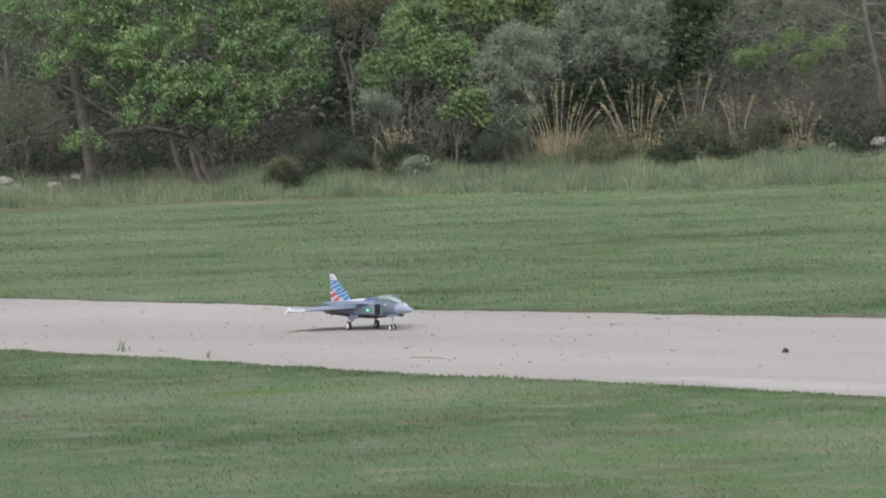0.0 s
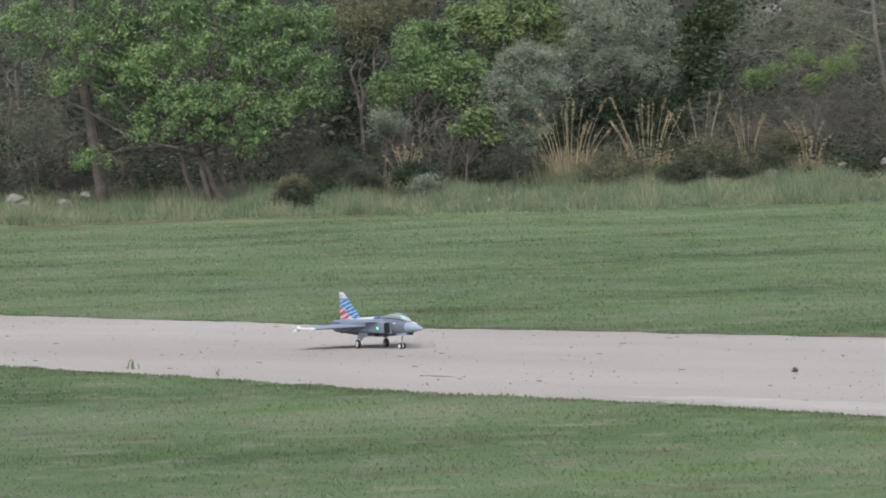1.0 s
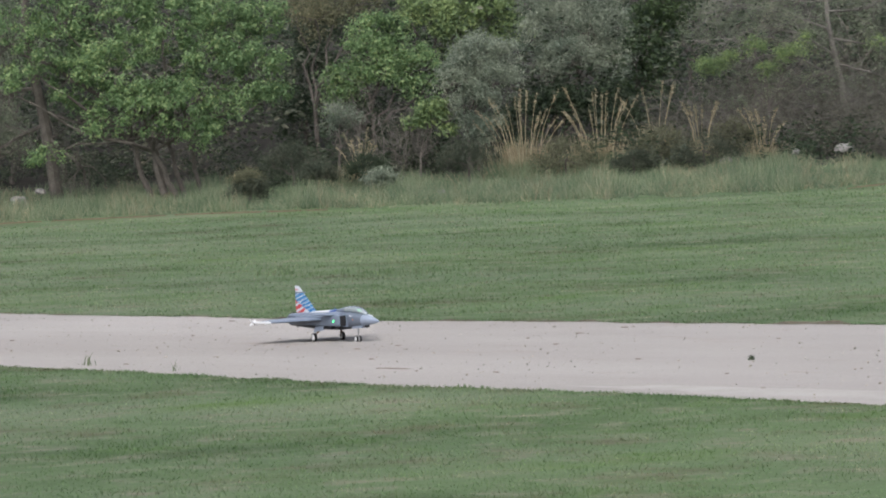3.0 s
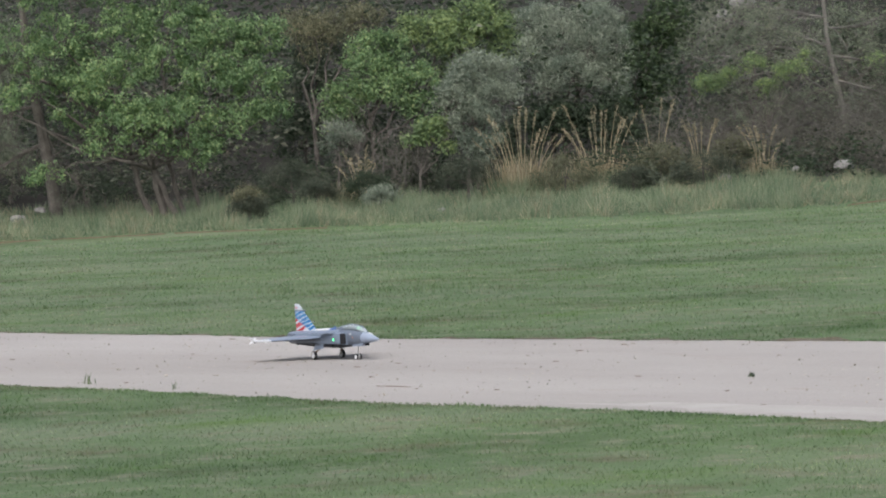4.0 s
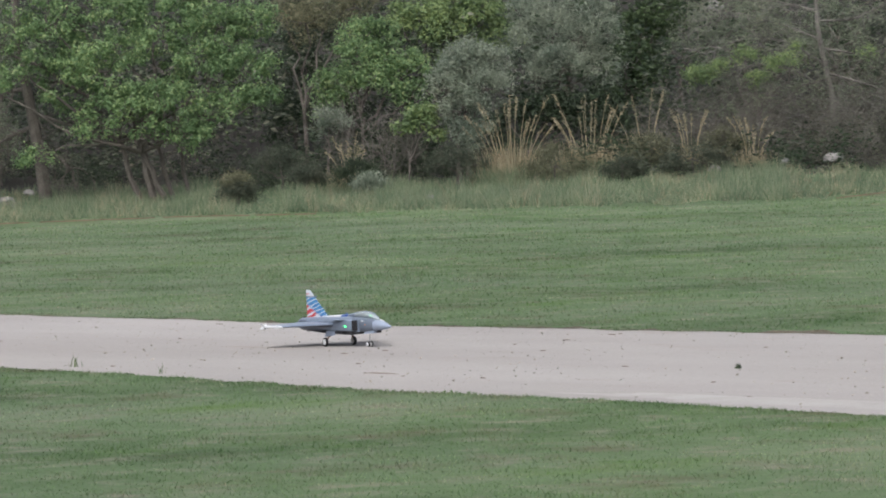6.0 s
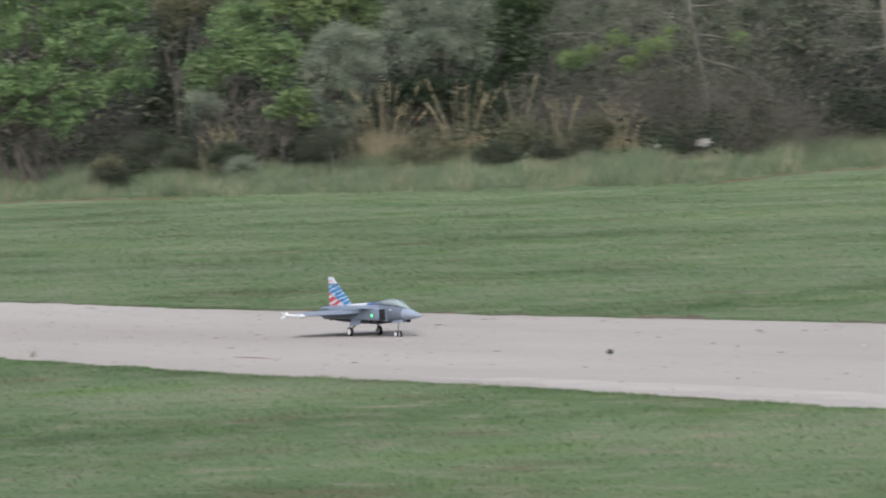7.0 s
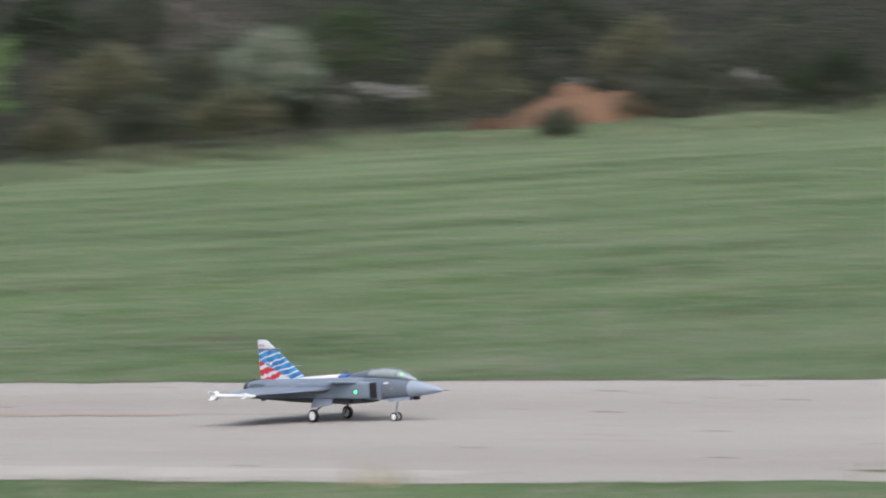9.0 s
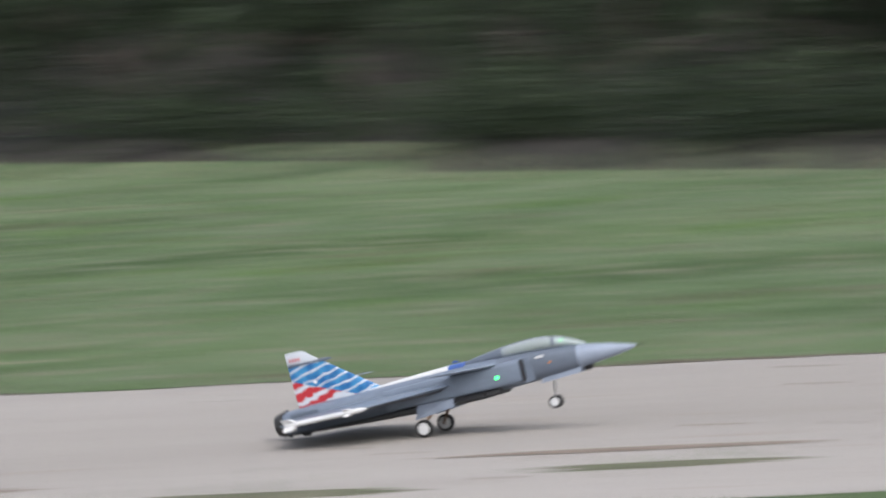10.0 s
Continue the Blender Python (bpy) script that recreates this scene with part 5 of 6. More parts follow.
def build_details():
    pampas(-60.0, 97.0, 61, 22, 1.45, 0.6, "tall dry plume grass clump with straw stalks", 0.0)
    pampas(-59.25, 97.5, 62, 18, 1.42, 0.62, "tall dry plume grass clump with straw stalks", 0.0)
    pampas(-58.72, 98.0, 63, 6, 1.5, 0.4, "sparse dry plume grass with bent stalks", 0.0)
    pampas(-61.55, 98.0, 64, 11, 1.0, 0.42, "small dry plume grass clump in the shade", 0.0)
    pampas(-58.28, 97.5, 65, 9, 1.1, 0.3, "small dry plume grass clump by bare branches", 0.0)
    pampas(-57.68, 97.0, 66, 10, 0.9, 0.35, "small dry plume grass clump by bare branches", 0.0)
    for i, (az, d, s, up) in enumerate(((-65.33, 101.5, 0.17, 0.15), (-65.22, 100.5, 0.15, 0.08), (-65.28, 101, 0.12, 0.05), (-64.85, 101.5, 0.15, 0.04), (-64.78, 101, 0.10, 0.0), (-64.64, 102, 0.11, 0.16), (-56.91, 96.5, 0.17, 0.2), (-57.38, 96, 0.10, 0.2), (-51.14, 101, 0.14, 0.0), (-50.6, 102.5, 0.12, 0.05),
                                        (-58.19, 111, 0.28, 0.5), (-58.0, 112, 0.22, 0.5), (-57.8, 112.5, 0.3, 0.6), (-45.6, 131, 0.34, 0.35), (-45.35, 131, 0.4, 0.35), (-45.1, 132, 0.3, 0.3), (-45.85, 130, 0.26, 0.2), (-43.56, 134, 0.3, 0.15), (-42.9, 133, 0.3, 0.3), (-41.97, 134, 0.32, 0.4), (-41.8, 134, 0.26, 0.3),
                                        (-39.4, 128, 0.3, 0.2), (-30.65, 101, 0.3, 0.3), (-28.9, 89, 0.2, 0.1), (-58.05, 96.5, 0.12, 0.1), (-60.8, 94, 0.07, 0.05))):
        rock(az, d, s, i + 3.3, up)
    x, y = polar(-57.44, 96)
    ob = new("fallen_branch", mesh_of("fallen_branch", *tube([(-0.16, 0, -0.05), (0.0, 0.02, 0.03), (0.14, 0, 0.12)], [0.028, 0.024, 0.014], 7), ROCK))
    ob.matrix_world = pose(x, y, float(lie(-57.44, 96)) + 0.05, 0, 0, 57.44)
    tagged(ob, "short bleached broken branch lying in the grass", "branch")
    heap(-43.5, 128, 1.75, 0.72, 2, "orange earth mound between bushes at the wood's edge")
    heap(-44.4, 126, 0.9, 0.3, 5, "low orange earth spill beside the mound")
    heap(-37.7, 123, 0.8, 0.38, 3, "small orange earth mound at the wood's edge")
    heap(-35.8, 119, 0.55, 0.4, 6, "small orange earth mound at the wood's edge")
    heap(-25.1, 66.5, 0.7, 0.3, 4, "orange earth bank under dark shrubs")
    ribbon(-65.4, -61.9, -0.9, 0.75, 1)
    ribbon(-56.9, -52.2, -0.9, 0.6, 2)
    ribbon(-51.9, -49.4, -0.8, 0.7, 3)
    ribbon(-32.5, -28.5, -0.5, 0.5, 4)
    sprig("weed_sprig", -29.06, 18.23, 0.004, 22, 0.035, 0.028, LEAF_DARK_SHADE, 71, "small dark weed growing out of the gravel", "weed", "weeds on the strip")
    sprig("weed_sprig", -34.5, 16.62, 0.0, 9, 0.09, 0.08, BLADES, 72, "thin weed stem at the strip's edge", "weed", "weeds on the strip")
    sprig("weed_sprig", -32.9, 16.45, 0.0, 7, 0.08, 0.05, BLADES, 73, "thin weed stem at the strip's edge", "weed", "weeds on the strip")
    for i, (x, y, n, h, w) in enumerate(((-50.65, 26.5, 90, 0.10, 0.3), (-49.4, 26.7, 120, 0.08, 0.8), (-48.5, 26.8, 120, 0.08, 0.9), (-47.6, 27.1, 80, 0.07, 0.7), (-16.2, 15.85, 34, 0.13, 0.2), (-12.6, 15.9, 34, 0.16, 0.2), (-9.7, 30.5, 60, 0.07, 0.5), (-17.4, 33, 60, 0.06, 0.6))):
        sprig("grass_tuft", x, y, 0.0, n, h, w, TURF if i < 4 or i > 5 else STRAW, 80 + i, "longer tuft of green grass in the mown field" if i < 4 or i > 5 else "pale seeding grass tuft beside the strip", "grass tuft", "grass tufts")
    for i, (x, y, rx, ry) in enumerate(((-12.07, 17.1, 0.22, 0.08), (-10.5, 17.2, 0.42, 0.10), (-14.1, 16.6, 0.35, 0.05), (-9.6, 16.75, 0.5, 0.08), (-6.3, 16.6, 0.6, 0.12), (-14.55, 20.95, 0.3, 0.1), (-12.4, 20.9, 0.35, 0.08), (-9.5, 20.7, 0.35, 0.08), (-5.15, 17.08, 0.42, 0.12), (-12.1, 17.16, 0.2, 0.06))):
        patch("turf_patch", x, y, rx, ry, MOSSY, i + 0.7, "flat patch of grass growing through the gravel", "grass patch", 0.006)
        sprig("grass_tuft", x, y, 0.008, 60, 0.03, rx * 1.3, TURF, 120 + i, "short grass growing through the gravel", "grass tuft", "grass tufts")
    patch("damp_patch", -8.2, 17.05, 0.9, 0.22, DAMP, 9, "brown damp patch in the gravel", "gravel patch", 0.008)
    for i, (x, y, rx) in enumerate(((-25.5, 16.35, 2.2), (-21.5, 16.25, 2.6), (-18.0, 16.25, 1.8))):
        patch("washed_gravel", x, y, rx, 0.22, WASHED, 40 + i, "paler washed gravel along the strip's edge", "gravel patch", 0.007)
    patch("damp_patch", -5.4, 17.62, 0.6, 0.05, DAMP, 12, "thin brown stain in the gravel", "gravel patch", 0.009)
    patch("damp_patch", -21.6, 19.05, 0.8, 0.07, RUSTY, 10, "reddish stain in the gravel", "gravel patch", 0.010)
    patch("damp_patch", -31.1, 17.0, 0.2, 0.018, DAMP, 11, "thin dark mark in the gravel", "gravel patch", 0.008)
    rng = np.random.default_rng(90)
    for i in range(90):
        x = rng.uniform(-42, -4)
        y = rng.uniform(16.5, 20.8)
        patch("gravel_mark", x, y, rng.uniform(0.012, 0.06), rng.uniform(0.006, 0.014), DAMP, 20 + i, "small dark scuff in the gravel", "scuff", 0.008)


build_trees()
build_woods()
build_undergrowth()
build_long_grass()
build_turf()
build_dry_band()
build_details()


# ---- the model jet: x forward, y to its left, z up from the ground, origin under the main wheels ----
def paint(name, colour, rough=0.42, vary=0.10):
    m, n, l, b = shader(name, colour, rough)
    b.inputs["Specular IOR Level"].default_value = 0.5
    t = noise_node(n, l, 9, 5)
    s = noise_node(n, l, 70, 3, (0.3, 1, 1))
    r = ramp(n, [(0.3, tuple(c * (1 - vary) for c in colour)), (0.7, tuple(min(1, c * (1 + vary)) for c in colour))])
    l.new(t.outputs[0], r.inputs[0])
    q = ramp(n, [(0.3, (0.92, 0.92, 0.92)), (0.6, (1.0, 1.0, 1.0))])
    l.new(s.outputs[0], q.inputs[0])
    l.new(mixed(n, l, 1.0, r.outputs[0], q.outputs[0], "MULTIPLY"), b.inputs["Base Color"])
    return m


def glow(name, colour, strength):
    m, n, l, b = shader(name, colour, 0.3)
    b.inputs["Emission Color"].default_value = (*colour, 1)
    b.inputs["Emission Strength"].default_value = strength
    return m


def fin_material():
    """White fin with wavy stripes, blue over red."""
    m, n, l, b = shader("striped_fin_paint", (0.8, 0.8, 0.8), 0.4)
    tc = n.new("ShaderNodeTexCoord")
    sep = n.new("ShaderNodeSeparateXYZ")
    l.new(tc.outputs["Object"], sep.inputs[0])

    def calc(op, a, c, d=None):
        k = n.new("ShaderNodeMath")
        k.operation = op
        for s, v in zip(k.inputs, (a, c, d)):
            if v is None:
                continue
            if isinstance(v, (int, float)):
                s.default_value = v
            else:
                l.new(v, s)
        return k.outputs[0]

    x, z = sep.outputs[0], sep.outputs[2]
    warp = noise_node(n, l, 14, 2)
    w = calc("MULTIPLY_ADD", warp.outputs[0], 0.022, -0.011)
    along = calc("ADD", calc("MULTIPLY_ADD", x, -0.24, z), w)
    blue_wave = calc("SINE", calc("MULTIPLY", along, 225.0), 0)
    red_wave = calc("SINE", calc("MULTIPLY", calc("ADD", calc("MULTIPLY_ADD", x, -0.22, z), calc("MULTIPLY", w, 3.0)), 165.0), 0)
    is_blue = calc("GREATER_THAN", blue_wave, -0.78)
    is_red = calc("GREATER_THAN", red_wave, -0.30)
    line = calc("ADD", calc("MULTIPLY_ADD", x, 0.38, z), -0.097)
    over = calc("GREATER_THAN", line, 0.0)
    top = calc("GREATER_THAN", z, 0.318)
    deep = ramp(n, [(0.35, (0.015, 0.105, 0.29)), (0.65, (0.05, 0.23, 0.45))])
    l.new(noise_node(n, l, 25, 2).outputs[0], deep.inputs[0])
    white = (0.50, 0.54, 0.60)
    blue = mixed(n, l, is_blue, white, deep.outputs[0])
    red = mixed(n, l, is_red, white, (0.43, 0.035, 0.045))
    c = mixed(n, l, over, red, blue)
    l.new(mixed(n, l, top, c, white), b.inputs["Base Color"])
    return m


GREY = paint("grey_jet_paint", (0.150, 0.185, 0.245))
COCKPIT_GREY = paint("dark_grey_jet_paint", (0.115, 0.140, 0.185))
PALE = paint("pale_grey_jet_paint", (0.25, 0.295, 0.38))
# dark paint of the belly panel; doubles as painted shade below the wings
BELLY_AND_SHADE = paint("charcoal_belly_and_wing_shade", (0.06, 0.063, 0.07), 0.5)
WHITE = paint("white_jet_paint", (0.62, 0.63, 0.65), 0.4, 0.04)
NAVY = paint("blue_jet_paint", (0.045, 0.10, 0.32))
RED = paint("red_marking", (0.50, 0.20, 0.22))
AMBER = paint("orange_marking", (0.5, 0.16, 0.04))
FIN = fin_material()
RUBBER = two_tone("black_rubber", (0.012, 0.012, 0.013), (0.035, 0.035, 0.036), 20, 90, 0.8, 0.2)
BLACK = two_tone("black_plastic", (0.012, 0.012, 0.014), (0.03, 0.03, 0.033), 20, 90, 0.5, 0.1)
ALLOY = two_tone("brushed_alloy", (0.35, 0.35, 0.36), (0.55, 0.55, 0.56), 20, 120, 0.35, 0.1, 0.9)
BURNT = two_tone("heat_stained_metal", (0.03, 0.03, 0.032), (0.08, 0.08, 0.078), 12, 90, 0.45, 0.1, 0.5)
RUST = two_tone("bronze_leg", (0.16, 0.10, 0.07), (0.28, 0.19, 0.13), 20, 120, 0.45, 0.1, 0.6)


def canopy_material():
    """Thin clear plastic with a sky sheen; its pale base colour paints in sky highlights."""
    m, n, l, b = shader("clear_canopy", (0.62, 0.70, 0.74), 0.08)
    clear, sky_pale, shine = n.new("ShaderNodeBsdfTransparent"), n.new("ShaderNodeMixShader"), n.new("ShaderNodeMixShader")
    clear.inputs["Color"].default_value = (0.80, 0.86, 0.86, 1)
    gloss, edge = n.new("ShaderNodeBsdfGlossy"), n.new("ShaderNodeFresnel")
    gloss.inputs["Roughness"].default_value = 0.06
    edge.inputs["IOR"].default_value = 1.6
    # share of pale diffuse colour that stands for bright sky reflection
    sky_pale.inputs[0].default_value = 0.42
    l.new(clear.outputs[0], sky_pale.inputs[1])
    l.new(b.outputs[0], sky_pale.inputs[2])
    l.new(edge.outputs[0], shine.inputs[0])
    l.new(sky_pale.outputs[0], shine.inputs[1])
    l.new(gloss.outputs[0], shine.inputs[2])
    l.new(shine.outputs[0], n["Material Output"].inputs["Surface"])
    return m


GLASS = canopy_material()
LED = glow("green_lamp", (0.05, 1.0, 0.2), 3.0)


def loft(sections, power=2.4, around=24, close=True):
    """A body through sections (x, half width, bottom, top)."""
    verts, faces = [], []
    for x, w, lo, hi in sections:
        c, h = (lo + hi) / 2, (hi - lo) / 2
        for k in range(around):
            t = 2 * math.pi * k / around
            ct, st = math.cos(t), math.sin(t)
            verts.append((x, w * math.copysign(abs(ct) ** (2 / power), ct), c + h * math.copysign(abs(st) ** (2 / power), st)))
    for i in range(len(sections) - 1):
        for k in range(around):
            j = (k + 1) % around
            faces.append((i * around + k, i * around + j, (i + 1) * around + j, (i + 1) * around + k))
    if close:
        faces.append(tuple(range(around))[::-1])
        faces.append(tuple((len(sections) - 1) * around + k for k in range(around)))
    return verts, faces


def blade(sections, upright=False):
    """A wing through sections (leading x, trailing x, span, height, thickness), with a rounded nose and a thin tail."""
    prof = ((0, 0), (0.04, 0.38), (0.2, 0.5), (0.55, 0.42), (1, 0.06), (1, -0.06), (0.55, -0.42), (0.2, -0.5), (0.04, -0.38))
    verts, faces = [], []
    for a, b, s, z, t in sections:
        for u, v in prof:
            verts.append((a + (b - a) * u, v * t, s) if upright else (a + (b - a) * u, s, z + v * t))
    m = len(prof)
    for i in range(len(sections) - 1):
        for k in range(m):
            j = (k + 1) % m
            faces.append((i * m + k, i * m + j, (i + 1) * m + j, (i + 1) * m + k))
    faces += [tuple(range(m)), tuple((len(sections) - 1) * m + k for k in range(m))]
    return verts, faces


def lathe(profile, around=20, axis="y", at=(0, 0, 0)):
    """A turned body: profile of (radius, place on the axis)."""
    verts, faces = [], []
    for r, s in profile:
        for k in range(around):
            t = 2 * math.pi * k / around
            a, b = r * math.cos(t), r * math.sin(t)
            p = (a, s, b) if axis == "y" else ((s, a, b) if axis == "x" else (a, b, s))
            verts.append(tuple(q + o for q, o in zip(p, at)))
    for i in range(len(profile) - 1):
        for k in range(around):
            j = (k + 1) % around
            faces.append((i * around + k, i * around + j, (i + 1) * around + j, (i + 1) * around + k))
    faces += [tuple(range(around)), tuple((len(profile) - 1) * around + k for k in range(around))]
    return verts, faces


def box(a, b, bevel=0.003):
    bm = bmesh.new()
    bmesh.ops.create_cube(bm, size=1)
    for v in bm.verts:
        v.co = Vector([(p + q) / 2 + c * (q - p) for p, q, c in zip(a, b, v.co)])
    bmesh.ops.bevel(bm, geom=list(bm.edges), offset=bevel, segments=2, affect="EDGES")
    return bm


def slab(points, out, bevel=0.0):
    """A thin panel: an outline pushed along a vector."""
    n = len(points)
    p = [Vector(q) for q in points]
    v = p + [q + Vector(out) for q in p]
    f = [tuple(range(n))[::-1], tuple(range(n, 2 * n))] + [(i, (i + 1) % n, n + (i + 1) % n, n + i) for i in range(n)]
    return v, f


def smooth(ob):
    me = ob.data
    me.polygons.foreach_set("use_smooth", [True] * len(me.polygons))
    bm = bmesh.new()
    bm.from_mesh(me)
    bmesh.ops.recalc_face_normals(bm, faces=bm.faces)
    for e in bm.edges:
        if len(e.link_faces) == 2 and e.calc_face_angle() > 0.6:
            e.smooth = False
    bm.to_mesh(me)
    bm.free()
    return ob


WHEELS = []


def wheel(jet, at, r, width, name="wheel"):
    """Tyre, rim and hub on an axle across the jet; turns about y."""
    w = smooth(part(name, lathe([(r * 0.62, -width / 2), (r * 0.9, -width / 2), (r, -width * 0.25), (r, width * 0.25), (r * 0.9, width / 2), (r * 0.62, width / 2)]), RUBBER, jet, "black rubber tyre"))
    w.location = at
    h = width / 2
    part("rim", lathe([(r * 0.22, -h - 0.003), (r * 0.26, -h - 0.0012), (r * 0.68, -h - 0.0012), (r * 0.68, h + 0.0012), (r * 0.26, h + 0.0012), (r * 0.22, h + 0.003)]), WHITE, w, "white plastic rim")
    WHEELS.append((w, Vector(at)))


def build_jet():
    jet = tagged(new("model_jet"), "grey radio-controlled delta-wing jet model on the gravel strip", "model aircraft")
    smooth(part("fuselage", loft([(-0.505, 0.044, 0.100, 0.178), (-0.40, 0.056, 0.092, 0.186), (-0.25, 0.064, 0.088, 0.188), (-0.05, 0.070, 0.086, 0.197), (0.12, 0.068, 0.090, 0.203), (0.27, 0.058, 0.096, 0.205)], 2.8), GREY, jet))
    smooth(part("cockpit_section", loft([(0.27, 0.0585, 0.094, 0.2055), (0.36, 0.052, 0.098, 0.204), (0.46, 0.046, 0.103, 0.199), (0.545, 0.040, 0.110, 0.190)], 2.5), COCKPIT_GREY, jet, "darker grey cockpit section"))
    smooth(part("nose_cone", loft([(0.545, 0.0395, 0.1105, 0.1895), (0.60, 0.033, 0.117, 0.180), (0.66, 0.023, 0.125, 0.168), (0.71, 0.012, 0.133, 0.156), (0.735, 0.005, 0.139, 0.148), (0.741, 0.001, 0.142, 0.145)], 2.1), PALE, jet, "pale grey nose cone"))
    smooth(part("pitot_probe", lathe([(0.0016, 0.735), (0.0012, 0.765), (0.0004, 0.776)], 6, "x", (0, 0, 0.1435)), BLACK, jet))
    # belly, spine and back
    smooth(part("belly_panel", loft([(-0.49, 0.036, 0.097, 0.118), (-0.2, 0.058, 0.084, 0.108), (0.0, 0.074, 0.079, 0.110), (0.19, 0.078, 0.079, 0.112), (0.27, 0.060, 0.084, 0.112)], 3.0), BELLY_AND_SHADE, jet, "charcoal belly panel"))
    smooth(part("spine", loft([(-0.20, 0.014, 0.172, 0.193), (-0.12, 0.028, 0.176, 0.200), (0.0, 0.036, 0.181, 0.2075), (0.10, 0.038, 0.184, 0.2125)], 2.6), WHITE, jet, "white dorsal spine"))
    smooth(part("spine_band", loft([(0.10, 0.0382, 0.184, 0.2127), (0.155, 0.0372, 0.186, 0.2135)], 2.6), NAVY, jet, "blue band across the spine"))
    part("blade_aerial", slab([(0.135, -0.0008, 0.216), (0.105, -0.0008, 0.216), (0.112, -0.0008, 0.224), (0.118, -0.0008, 0.224)], (0, 0.0016, 0)), NAVY, jet)
    # canopy
    smooth(part("canopy_fairing", loft([(0.13, 0.012, 0.19, 0.207), (0.19, 0.026, 0.19, 0.219), (0.25, 0.031, 0.19, 0.228), (0.285, 0.0335, 0.19, 0.2335)], 2.3), COCKPIT_GREY, jet))
    can = smooth(part("canopy", loft([(0.285, 0.0325, 0.193, 0.2335), (0.33, 0.034, 0.193, 0.2385), (0.39, 0.034, 0.193, 0.2415), (0.44, 0.0325, 0.191, 0.2385), (0.50, 0.028, 0.188, 0.2240), (0.55, 0.018, 0.184, 0.2025), (0.575, 0.004, 0.182, 0.188)], 2.2), GLASS, jet, "clear canopy with a sheen, sky highlight in its colour"))
    for x, w, hi in ((0.289, 0.0337, 0.2350), (0.470, 0.0316, 0.2322)):
        smooth(part("canopy_frame", loft([(x - 0.0045, w, 0.192, hi - 0.0004), (x + 0.0045, w, 0.192, hi)], 2.2), COCKPIT_GREY, can))
    part("cockpit_tub", box((0.30, -0.022, 0.186), (0.52, 0.022, 0.201)), GREY, jet)
    for x in (0.33, 0.40):
        part("headrest", box((x, -0.009, 0.200), (x + 0.018, 0.009, 0.224), 0.004), BLACK, jet)
    part("canopy_lamp", lathe([(0.001, -0.004), (0.0038, -0.003), (0.0038, 0.003), (0.001, 0.004)], 10, "y", (0.498, -0.0195, 0.2135)), LED, jet, "green glowing lamp in the canopy")
    for s in (-1, 1):
        # intakes
        smooth(part("intake", [loft([(-0.12, 0.020, 0.108, 0.176), (0.05, 0.030, 0.106, 0.181), (0.22, 0.031, 0.106, 0.184), (0.335, 0.030, 0.107, 0.184), (0.365, 0.028, 0.109, 0.183)], 5.0)][0], GREY, jet, "box-shaped air intake")).location = (0, s * 0.073, 0)
        # solid black panel paints the dark inside of the intake opening
        part("intake_mouth_shade", slab([(0.3665, s * 0.055, 0.111), (0.3665, s * 0.0965, 0.111), (0.3665, s * 0.0965, 0.180), (0.3665, s * 0.055, 0.180)], (-0.006, 0, 0)), BLACK, jet)
        part("splitter_plate", slab([(0.395, s * 0.052, 0.106), (0.33, s * 0.052, 0.100), (0.33, s * 0.052, 0.186), (0.385, s * 0.052, 0.186)], (0, s * 0.0025, 0)), GREY, jet, "flat splitter plate")
        part("side_lamp", lathe([(0.001, -0.004), (0.0055, -0.003), (0.0055, 0.003), (0.001, 0.004)], 12, "y", (0.283, s * 0.1045, 0.140)), LED, jet, "green glowing side lamp")
        # canards, wings
        smooth(part("canard", blade([(0.30, 0.13, s * 0.09, 0.182, 0.010), (0.10, 0.055, s * 0.235, 0.192, 0.004)]), GREY, jet))
        smooth(part("wing", blade([(0.17, -0.43, s * 0.06, 0.150, 0.026), (0.11, -0.425, s * 0.11, 0.149, 0.020), (-0.155, -0.37, s * 0.365, 0.140, 0.008)]), GREY, jet))
        # thin charcoal layer: the shade under the wing, put into colour
        smooth(part("wing_underside_shade", blade([(0.15, -0.42, s * 0.06, 0.141, 0.020), (0.09, -0.415, s * 0.11, 0.1405, 0.015), (-0.165, -0.362, s * 0.36, 0.1375, 0.005)]), BELLY_AND_SHADE, jet, "wing underside with its shade put in as charcoal"))
        smooth(part("elevon", blade([(-0.425, -0.462, s * 0.075, 0.149, 0.006), (-0.375, -0.408, s * 0.34, 0.1405, 0.004)]), GREY, jet))
        part("actuator_fairing", box((-0.45, s * 0.155 - 0.006, 0.124), (-0.36, s * 0.155 + 0.006, 0.141), 0.004), BLACK, jet)
        # wing-tip rail and missile
        part("wingtip_rail", box((-0.35, s * 0.372 - 0.005, 0.134), (-0.13, s * 0.372 + 0.005, 0.147)), PALE, jet)
        mis = smooth(part("missile", lathe([(0.001, -0.365), (0.0075, -0.364), (0.0085, -0.35), (0.0085, -0.11), (0.007, -0.09), (0.001, -0.075)], 12, "x", (0, s * 0.388, 0.140)), WHITE, jet, "white wing-tip missile"))
        for c, n, h in ((-0.345, 0.05, 0.028), (-0.14, 0.035, 0.018)):
            for k in range(4):
                a = math.pi / 4 + k * math.pi / 2
                o = Vector((0, math.cos(a), math.sin(a)))
                base = Vector((c, s * 0.388, 0.140))
                q = o.cross(Vector((1, 0, 0))) * 0.0016
